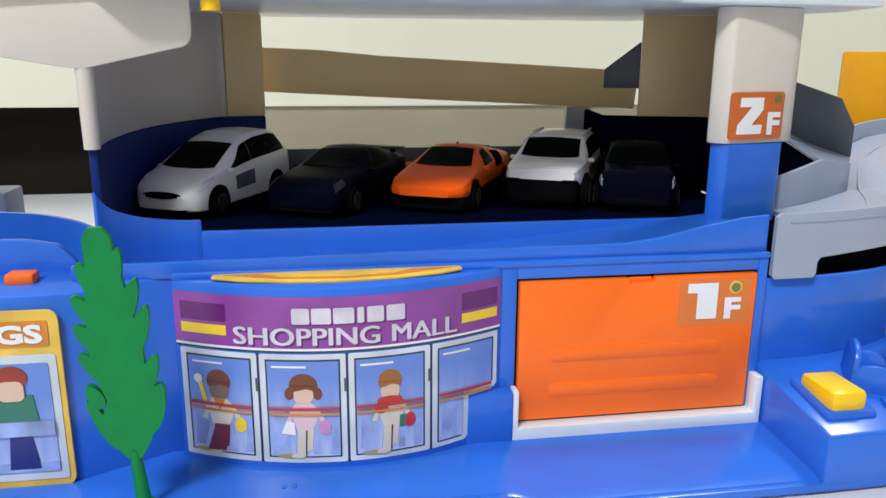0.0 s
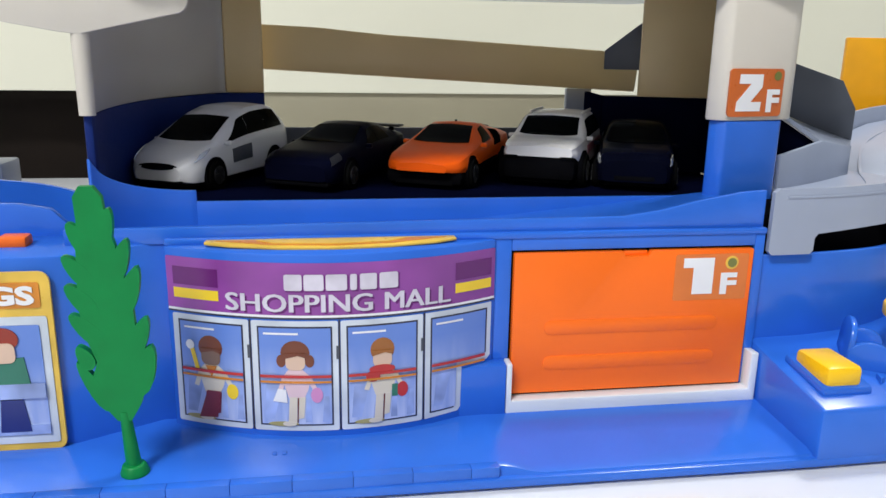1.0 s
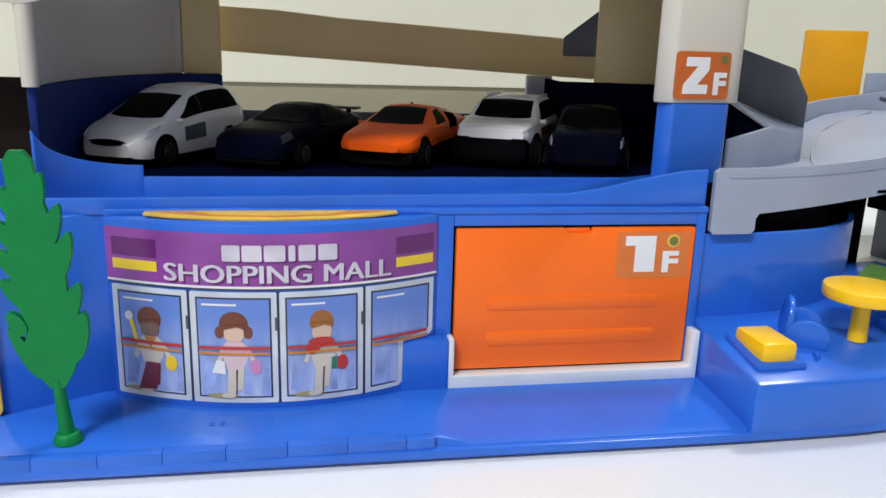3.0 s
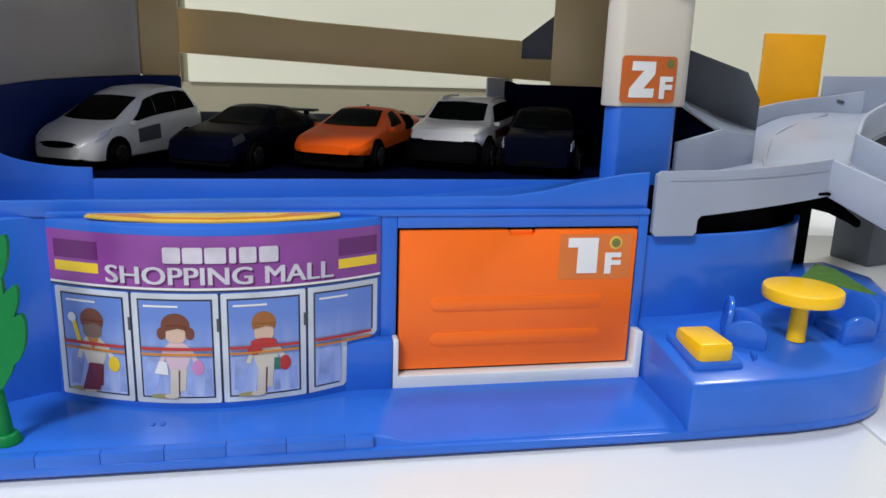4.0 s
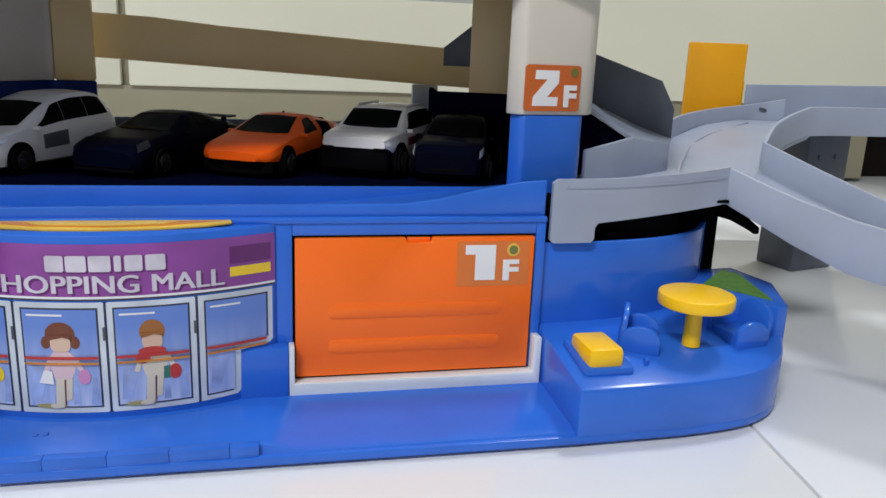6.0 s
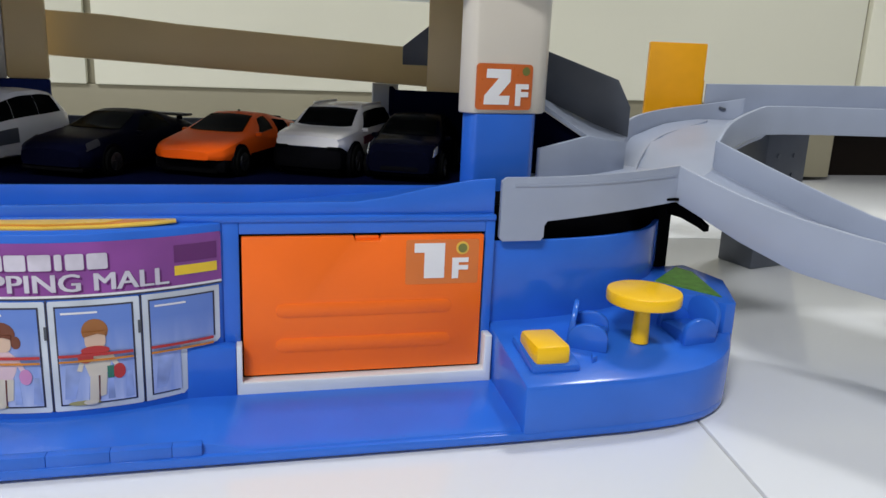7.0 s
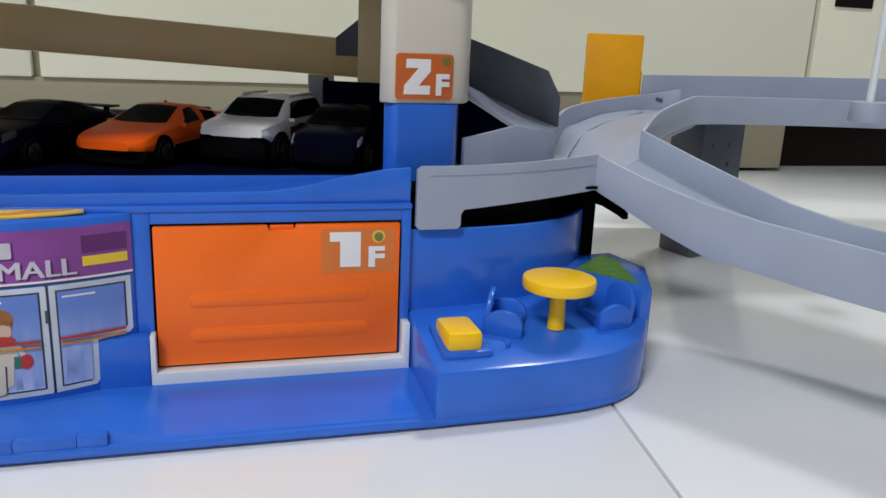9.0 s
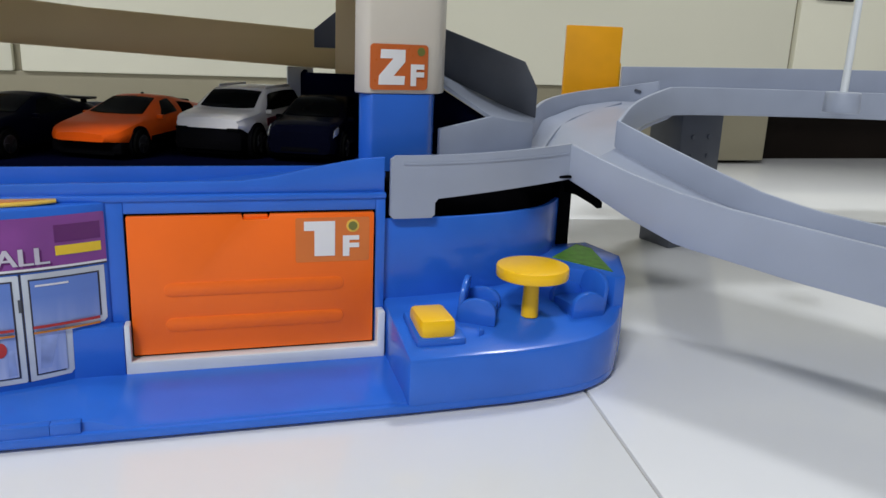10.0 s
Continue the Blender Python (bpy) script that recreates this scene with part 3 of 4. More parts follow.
skirt = smooth_path([(-0.0735, 0.2660), (-0.0700, 0.2690), (-0.0630, 0.2740), (-0.0530, 0.2785), (-0.0420, 0.2805)], 5)
n = len(skirt)
tp("skirt", ribbon(skirt, [0.045] * n, [0.0735 + 0.0135 * (1 - i / (n - 1)) ** 2 for i in range(n)], 0.0022, 0.0005), BLUE)
# front pillar, slightly bowed and turned to the side, with the panels behind it
def pillar_plan(x0, x1, deep, swell):
    """Plan of the pillar: a bowed front from x0 to x1 that falls back to the side, and a narrower back."""
    front = []
    for i in range(17):
        u = i / 16
        x = x0 + (x1 - x0) * u
        y = 0.2690 + 0.215 * (x - 0.1496) - swell * (1 - (2 * u - 1) ** 2) + 0.0060 * max(0.0, abs(2 * u - 1) - 0.80) / 0.20 * abs(2 * u - 1)
        front.append((x, y))
    return front + [(x1 - 0.0015, front[-1][1] + deep * 0.5), (x1 - 0.006, front[-1][1] + deep), (x0 + 0.020, front[0][1] + deep), (x0 + 0.0075, front[0][1] + deep * 0.5)]


tp("pillar_foot", prism(pillar_plan(0.1468, 0.1796, 0.026, 0.0010), 0.060, 0.0994, 0.0007), BLUE)
tp("pillar", prism(pillar_plan(0.1448, 0.1838, 0.028, 0.0014), 0.0994, 0.1487, 0.0008), BEIGE, "off-white pillar")
# added panel: its colour supplies the shade in the opening behind the pillar
tp("pillar_shade_panel", ribbon([(0.1700, 0.2990), (0.1790, 0.3200), (0.1795, 0.3400)], [0.0691] * 3, [0.1030] * 3, 0.0016), DEEPSHADE, "added panel in shade colour behind the pillar")
tp("pillar_side", ribbon([(0.1790, 0.2980), (0.1820, 0.3200), (0.1822, 0.3420)], [0.1036] * 3, [0.1486] * 3, 0.0020, 0.0004), BEIGE)
tp("inner_side", ribbon([(0.1486, 0.3492), (0.1640, 0.3448), (0.1810, 0.3405)], [0.1034] * 3, [0.1486] * 3, 0.0034, 0.0006), WARMSHADE, "panel behind the pillar, warm shade put in as tan")


def on_pillar(bm):
    """Turns a shape drawn flat in x and z onto the pillar's front."""
    for v in bm.verts:
        u = (v.co.x - 0.1448) / 0.0390
        v.co.y += 0.215 * (v.co.x - 0.1496) - 0.0014 * (1 - (2 * u - 1) ** 2)
    return bm


def sliced(bm, step=0.003):
    x = 0.1449
    while x < 0.184:
        bmesh.ops.bisect_plane(bm, geom=bm.verts[:] + bm.edges[:] + bm.faces[:], plane_co=(x, 0, 0), plane_no=(1, 0, 0))
        x += step
    return bm


lab = tp("floor_label", on_pillar(sliced(plate(rounded(0.1499, 0.1741, 0.1010, 0.1184, 0.0015), 0.2683, 0.2692))), PORANGE, "orange second floor label")
two = [(0.1532, 0.1030), (0.1640, 0.1030), (0.1642, 0.1064), (0.1594, 0.1064), (0.1642, 0.1118), (0.1642, 0.1164), (0.1541, 0.1164), (0.1539, 0.1130), (0.1592, 0.1130), (0.1534, 0.1064)]
tp("lettering", on_pillar(sliced(plate(two, 0.2681, 0.2684))), PWHITE, parent=lab)
lettering("F", 0.0108, PWHITE, lab, lambda x, y, z: Vector((x + 0.1692, 0.2681 - z + 0.215 * (x + 0.1692 - 0.1496) - 0.0014, 0.1031 + y)), width=0.0058, bold=0.0005)
tp("badge", on_pillar(plate(oval(0.1710, 0.1158, 0.0017, 0.0017), 0.2681, 0.2684)), BADGE, parent=lab)
lab = tp("floor_label", plate(rounded(0.1175, 0.1435, 0.0430, 0.0590, 0.0008), 0.2311, 0.2313), PTAN, "tan first floor label")
one = [(0.1204, 0.0577), (0.1312, 0.0577), (0.1312, 0.0452), (0.1240, 0.0452), (0.1240, 0.0544), (0.1204, 0.0544)]
tp("lettering", plate(one, 0.2309, 0.23115), PWHITE, parent=lab)
lettering("F", 0.0098, PWHITE, lab, lambda x, y, z: Vector((x + 0.1366, 0.2310 - z, 0.0453 + y)), width=0.0058, bold=0.0004)
badge = tp("badge", plate(oval(0.1375, 0.0559, 0.0023, 0.0023), 0.2309, 0.2312), GOLD, parent=lab)
tp("badge", plate(oval(0.1375, 0.0559, 0.0016, 0.0016), 0.2307, 0.23095), BADGE, parent=lab)
# beam at the back
tp("beam", plate([(-0.0300, 0.1128), (0.1646, 0.1033), (0.1662, 0.1206), (0.1488, 0.1219), (0.1469, 0.1239), (0.0325, 0.1299), (0.0010, 0.1326), (-0.0300, 0.1337)], 0.3916, 0.3960, 0.0010), WARMSHADE, "sloping beam, warm shade put in as tan")
# upper storey
# its unseen front overhang and rear reach are sized to shade cars and beam
tp("upper_deck", prism([(-0.175, 0.2560), (-0.068, 0.2620), (-0.060, 0.2530), (0.118, 0.2530), (0.126, 0.2645), (0.205, 0.2660), (0.215, 0.30), (0.20, 0.360), (0.17, 0.425), (-0.10, 0.425), (-0.175, 0.360)], 0.1488, 0.1575, 0.001), WHITE, "white upper storey deck")
arch = [(-0.175, 0.1380), (-0.0985, 0.1302), (-0.0780, 0.1268), (-0.0722, 0.1262), (-0.0430, 0.1328)]
arch += [(-0.0430 + 0.0045 * math.sin(radians(a)), 0.1373 - 0.0045 * math.cos(radians(a))) for a in range(15, 91, 15)] + [(-0.0385, 0.1486), (-0.175, 0.1486)]
tp("fascia", plate(arch, 0.2642, 0.2664, 0.0005), BEIGE, "off-white flared and arched fascia")
tp("peg", tube(0.003, 0.003, 0.1440, 0.1475, -0.0313, 0.2585, 16), YELLOW, "yellow peg")

# terrace at the right
terrace = [(0.1495, 0.1912), (0.187, 0.1922), (0.205, 0.1942), (0.2190, 0.1982), (0.2315, 0.2066), (0.2408, 0.2195), (0.2536, 0.2478), (0.2495, 0.2716), (0.232, 0.268), (0.1495, 0.2365)]
terrace = [terrace[0]] + smooth_path(terrace[1:6], 4) + terrace[6:]


def rising(bm, above):
    """Tilts what lies above a height, so that the top climbs to the back."""
    for v in bm.verts:
        if v.co.z > above:
            v.co.z += 0.150 * (v.co.y - 0.1936)
    return bm


tp("terrace", rising(prism(terrace, 0.003, 0.0207, 0.0016), 0.012), BLUE)
lawn_block = [(0.2415, 0.2200), (0.2540, 0.2480), (0.2500, 0.2720), (0.2325, 0.2700), (0.2150, 0.2560), (0.2200, 0.2380), (0.2320, 0.2260), (0.2360, 0.2180)]
tp("lawn_block", prism(lawn_block, 0.004, 0.0360, 0.0008), BLUE)
tp("lawn", prism([(0.2387, 0.2255), (0.2464, 0.2596), (0.2431, 0.2673), (0.2233, 0.2486)], 0.0358, 0.0364), LAWN, "green printed lawn")
back = smooth_path([(0.1497, 0.2360), (0.175, 0.2375), (0.200, 0.2430), (0.220, 0.2540), (0.2330, 0.2700)], 5)
n = len(back)
tp("terrace_wall", ribbon(back, [0.0200] * n, [0.0570] * n, 0.0022, 0.0005), BLUE)
# black filler block gives the gap below the rail its shade
tp("under_track_shade", prism([(0.152, 0.246), (0.175, 0.2475), (0.197, 0.253), (0.216, 0.262), (0.2345, 0.2760), (0.232, 0.33), (0.152, 0.33)], 0.004, 0.0688), BLACK, "black block for the shade inside, under the ramp")
tp("button_surround", rising(box(0.1538, 0.1712, 0.1985, 0.2205, 0.0195, 0.0232, 0.0014), 0.0), BLUE)
tp("push_button", box(0.1553, 0.1676, 0.1994, 0.2170, 0.0232, 0.0303, 0.0018), YELLOW, "yellow push button")


def round_top(w, h, th):
    """An upright plate with a round top, facing the front, on its own foot."""
    pts = [(-w, 0)] + [(w * math.cos(radians(a)), h - w * 0.72 + w * 0.72 * math.sin(radians(a))) for a in range(180, -1, -12)] + [(w, 0)]
    return plate(pts, -th / 2, th / 2, 0.0006)


def chair(x, y, side, turn):
    """A moulded armchair: two round-topped arms, a taller curved back and a cushion between them."""
    own = round_top(0.0068, 0.0098, 0.0024)
    back_arm = round_top(0.0068, 0.0098, 0.0024)
    back_arm.transform(pose(0, 0.0150, 0))
    merge(own, back_arm)
    rest = round_top(0.0080, 0.0156, 0.0020)
    rest.transform(pose(-side * 0.0066, 0.0075, 0, 0, 0, 90) @ pose(0, 0, 0, 6, 0, 0))
    merge(own, rest)
    box(-0.0062, 0.0062, 0.0010, 0.0140, 0, 0.0052, 0.0010, own)
    own.transform(pose(x, y, 0.0230, 0, 0, turn))
    return own


for x, y, side, turn in ((0.1790, 0.2122, 1, -26), (0.2225, 0.2125, -1, 8)):
    tp("seat", chair(x, y, side, turn), BLUE)
tp("rib_mark", prism([(0.1770, 0.2030), (0.1792, 0.2040), (0.1785, 0.2075)], 0.0205, 0.0243, 0.0003), BLUE)

# ---- yellow table ----
tab = thing("toy_table", 0.2006, 0.2155, 0.0240, "round yellow plastic toy table on one post", "toy table")
part("tabletop", tube(0.0132, 0.0132, 0.0149, 0.0194, n=56, r=0.0009), YELLOW, tab)
part("post", tube(0.0032, 0.0027, 0, 0.0150, n=24), YELLOW, tab)

# ---- grey track ----
track = thing("toy_track", 0.25, 0.28, 0, "grey plastic toy road track with side rails and a fork", "toy track")
track_inv = Matrix.Translation((-0.25, -0.28, 0))


def kp(name, bm, mat, label=""):
    for v in bm.verts:
        v.co = track_inv @ v.co
    return part(name, bm, mat, track, label)


def rail_y(x):
    return 0.2335 + 0.0115 * max(0.0, (x - 0.1512) / 0.0750) ** 2


prof = [(0.1524, 0.0576), (0.1668, 0.0576), (0.1680, 0.0588), (0.1680, 0.0630), (0.1692, 0.0646)] + [(0.1692 + (0.2262 - 0.1692) * k / 8, 0.0646 + 0.0049 * k / 8) for k in range(1, 9)]
prof += [(0.2262 - (0.2262 - 0.1530) * k / 10, 0.0803 + 0.0032 * (1 - k / 10) ** 2) for k in range(11)] + [(0.1512, 0.0790), (0.1512, 0.0588)]
own = plate(prof, -0.0010, 0.0010)
for k in range(1, 24):
    x = 0.1512 + 0.0750 * k / 24
    bmesh.ops.bisect_plane(own, geom=own.verts[:] + own.edges[:] + own.faces[:], plane_co=(x, 0, 0), plane_no=(1, 0, 0))
for v in own.verts:
    v.co.y += rail_y(v.co.x)
kp("front_rail", own, GREY)
TOPO = [(0, 0.0835), (0.012, 0.0797), (0.025, 0.0757), (0.046, 0.0710), (0.067, 0.0682), (0.087, 0.0668), (0.104, 0.0657), (0.16, 0.063)]
LOWO = [(0, 0.0695), (0.027, 0.0583), (0.048, 0.0516), (0.089, 0.0482), (0.16, 0.0455)]
TOPI = [(0, 0.0885), (0.023, 0.0796), (0.047, 0.0711), (0.067, 0.0647), (0.089, 0.0604), (0.114, 0.0586), (0.20, 0.0560)]
po = arc_path((0.226, 0.245), -55, -80, 0.16, 24)
pi = arc_path((0.270, 0.289), -50, -80, 0.20, 24)
so, si = [0.16 * i / 24 for i in range(25)], [0.20 * i / 24 for i in range(25)]
# black sliver drawn in as the shadow where the two rails join
kp("joint_shade", box(0.2205, 0.2262, 0.2424, 0.2440, 0.0700, 0.0711, 0.0003), BLACK)
kp("outer_rail", ribbon(po, [along(LOWO, s) for s in so], [along(TOPO, s) for s in so], 0.0020, 0.0005), GREY)
kp("inner_rail", ribbon(pi, [along(TOPI, s) - 0.0150 for s in si], [along(TOPI, s) for s in si], 0.0020, 0.0005), GREY)
kp("down_road", strip(po, pi, [along(TOPO, s) - 0.0110 for s in so], [along(TOPI, s) - 0.0128 for s in si], 0.0015), GREY)
near = smooth_path([(0.270, 0.289), (0.290, 0.310), (0.318, 0.325), (0.350, 0.331), (0.420, 0.325), (0.520, 0.30)], 6)
n = len(near)
kp("near_rail", ribbon(near, [0.076 + 0.012 * min(1, i / 12) for i in range(n)], [0.0885 + 0.014 * min(1, i / 12) for i in range(n)], 0.0020, 0.0005), GREY)
far = smooth_path([(0.2450, 0.335), (0.2700, 0.372), (0.300, 0.390), (0.335, 0.397), (0.352, 0.392)], 6)
n = len(far)
kp("far_rail", ribbon(far, [0.070 + 0.014 * i / (n - 1) for i in range(n)], [0.0865 + 0.0165 * (i / (n - 1)) ** 0.8 for i in range(n)], 0.0020, 0.0005), GREY)
back_rail = smooth_path([(0.330, 0.400), (0.40, 0.402), (0.47, 0.397), (0.56, 0.38)], 6)
n = len(back_rail)
kp("back_rail", ribbon(back_rail, [0.088] * n, [0.1105 + 0.004 * i / (n - 1) for i in range(n)], 0.0020, 0.0005), GREY)
kp("upper_road", prism([(0.180, 0.270), (0.226, 0.246), (0.248, 0.268), (0.270, 0.289), (0.246, 0.335), (0.200, 0.330), (0.180, 0.300)], 0.0690, 0.0710), GREY)
m = 18
na = [near[round(i * (len(near) - 1) / m)] for i in range(m + 1)]
fa = smooth_path([(0.2450, 0.335), (0.2700, 0.372), (0.335, 0.399), (0.42, 0.400), (0.56, 0.38)], 6)
fa = [fa[round(i * (len(fa) - 1) / m)] for i in range(m + 1)]
zz = [0.0710 + 0.019 * min(1, i / 8) for i in range(m + 1)]
kp("bend_road", strip(na, fa, zz, zz, 0.0015), GREY)
kp("flap", ribbon([(0.142, 0.378), (0.157, 0.371), (0.1950, 0.352), (0.2180, 0.3395), (0.2380, 0.328), (0.2440, 0.325)], [0.115, 0.115, 0.1070, 0.0965, 0.0868, 0.0858], [0.1240, 0.1370, 0.1295, 0.1205, 0.1125, 0.1000], 0.0020, 0.0004), DGREY, "dark grey side flap")
kp("side_ramp", strip([(0.1790, 0.298), (0.2123, 0.302), (0.2250, 0.310), (0.2400, 0.321)], [(0.1790, 0.358), (0.2130, 0.3430), (0.2250, 0.3360), (0.2440, 0.325)], [0.108, 0.0885, 0.0860, 0.0840], [0.116, 0.0990, 0.0930, 0.0858], 0.002), GREY)
kp("ramp_side", ribbon([(0.1830, 0.2840), (0.1990, 0.2925), (0.2123, 0.3005), (0.2250, 0.3090), (0.2400, 0.3200)], [0.070] * 5, [0.0846, 0.0868, 0.0886, 0.0860, 0.0840], 0.0020, 0.0004), GREY)
# solid plate, coloured as the shade seen into the open ramp
kp("ramp_shade_plate", plate([(0.1790, 0.0710), (0.2128, 0.0710), (0.2124, 0.0866), (0.1790, 0.1060)], 0.3036, 0.3050), DEEPSHADE, "near-black plate for the shade in the hollow under the ramp")
leg = kp("leg", prism([(0.364, 0.381), (0.400, 0.391), (0.394, 0.419), (0.359, 0.409)], 0, 0.0885, 0.001), DGREY, "dark grey support leg")
for dx, dz in ((0.010, 0.070), (0.024, 0.070), (0.010, 0.058), (0.024, 0.058)):
    own = tube(0.0016, 0.0012, 0.0, 0.0008, n=12)
    own.transform(pose(0.364 + dx, 0.3808 + 0.2778 * dx, dz, 90, 0, 15.5))
    kp("bolt", own, DGREY)
kp("bracket_leg", prism([(0.2345, 0.2700), (0.2415, 0.2725), (0.2400, 0.2790), (0.2330, 0.2760)], 0.030, 0.0690, 0.0006), BLACK, "black bracket leg")
prong = ribbon([(0.2325, 0.2600), (0.2350, 0.2530), (0.2380, 0.2450), (0.2390, 0.2415)], [0.0615, 0.0612, 0.0590, 0.0578], [0.0690, 0.0668, 0.0622, 0.0604], 0.0030, 0.0004)
kp("prong", prong, BLACK, "black prong under the fork")
strip_path = [(0.1560 + 0.0680 * k / 12, rail_y(0.1560 + 0.0680 * k / 12) - 0.0011) for k in range(13)]
kp("rail_seam", ribbon(strip_path, [0.0772 + 0.0022 * (k / 12) ** 2 for k in range(13)], [0.0778 + 0.0022 * (k / 12) ** 2 for k in range(13)], 0.0005), GREY)
seam = smooth_path([(0.2140, 0.2700), (0.2330, 0.2960), (0.2540, 0.3300), (0.2800, 0.3600), (0.3200, 0.3790)], 5)
kp("road_seam", ribbon(seam, [0.0700 + 0.019 * max(0, i - 8) / (len(seam) - 9) for i in range(len(seam))], [0.0716 + 0.019 * max(0, i - 8) / (len(seam) - 9) for i in range(len(seam))], 0.0012), GREY)
own = box(-0.0022, 0.0022, -0.0006, 0.0006, -0.0008, 0.0008, 0.0004)
own.transform(pose(0.3395, 0.3950, 0.0965, 0, 14, -8))
kp("rail_slot", own, DGREY, "dark slot in the rail end")

# amber sign on the track
own = plate(rounded(-0.017, 0.017, 0, 0.046, 0.001), -0.002, 0.002, 0.0004)
own.transform(pose(0.3145, 0.410, 0.0875, 0, 0, -14))
kp("sign_board", own, SIGNYEL, "amber blank upright board")
own = plate(rounded(0.0145, 0.0190, 0.004, 0.0250, 0.001), 0.0022, 0.0062, 0.0006)
own.transform(pose(0.3145, 0.410, 0.0875, 0, 0, -14))
kp("sign_tab", own, YELLOW, "yellow tab behind the board")
# white lamp pole
kp("pole_base", tube(0.0090, 0.0085, 0.0930, 0.1035, 0.4035, 0.300, 24, 0.0008), GREY)
kp("pole", tube(0.0019, 0.0016, 0.1030, 0.190, 0.4035, 0.300, 16), WHITE, "thin white pole")

# ---- green tree on the forecourt ----
tree = thing("toy_tree", -0.0510, 0.2030, TOP, "flat bright green plastic toy tree on a round foot", "toy tree")
SWAY = -0.0056 / 0.081


def blade(pts, th):
    return plate([(0.82 * x + SWAY * z, z) for x, z in pts], -th, th)


def lobe(x, z, length, width, ang, th):
    """One leaf-shaped tongue of the flat crown, from its root upwards."""
    pts = []
    for i in range(14):
        a = 2 * math.pi * i / 14
        u, w = length * (0.5 + 0.5 * math.cos(a)), width * math.sin(a) * (1.0 - 0.25 * math.cos(a))
        pts.append((x + u * math.cos(radians(ang)) - w * math.sin(radians(ang)), z + u * math.sin(radians(ang)) + w * math.cos(radians(ang))))
    return blade(pts, th)


half = [(0.0165, 0.0022), (0.021, 0.0058), (0.027, 0.0088), (0.034, 0.0088), (0.042, 0.0080), (0.050, 0.0082), (0.058, 0.0070), (0.066, 0.0058), (0.072, 0.0044), (0.0785, 0.0042), (0.0812, 0.0020)]
spine = [(w, z) for z, w in half] + [(-w * (0.62 if 0.03 < z < 0.04 else 1.0), z) for z, w in reversed(half)]
crown = blade(spine, 0.00110)
for i, (x, z, ln, wd, ang) in enumerate(((0.0050, 0.0235, 0.0160, 0.0034, 64), (0.0045, 0.034, 0.0140, 0.0028, 58), (0.0040, 0.046, 0.0158, 0.0029, 62), (0.0030, 0.055, 0.0140, 0.0026, 62), (0.0010, 0.064, 0.0125, 0.0026, 68),
                                         (-0.0040, 0.0195, 0.0165, 0.0022, 118), (-0.0025, 0.039, 0.0122, 0.0027, 138), (-0.0028, 0.047, 0.0118, 0.0028, 136), (-0.0028, 0.055, 0.0112, 0.0026, 134), (-0.0018, 0.0635, 0.0100, 0.0026, 124), (-0.0070, 0.032, 0.0075, 0.0024, 122))):
    merge(crown, lobe(x, z, ln, wd, ang, 0.001105 + 0.000005 * i))
part("crown", crown, GREEN, tree)
trunk = tube(0.0022, 0.0014, 0.0, 0.0190, n=20)
tube(0.0041, 0.0030, 0.0, 0.0030, 0, 0, 24, 0.0005, trunk)
for v in trunk.verts:
    v.co.x += SWAY * v.co.z
part("trunk", trunk, GREEN, tree)

# ---- toy cars on the deck ----


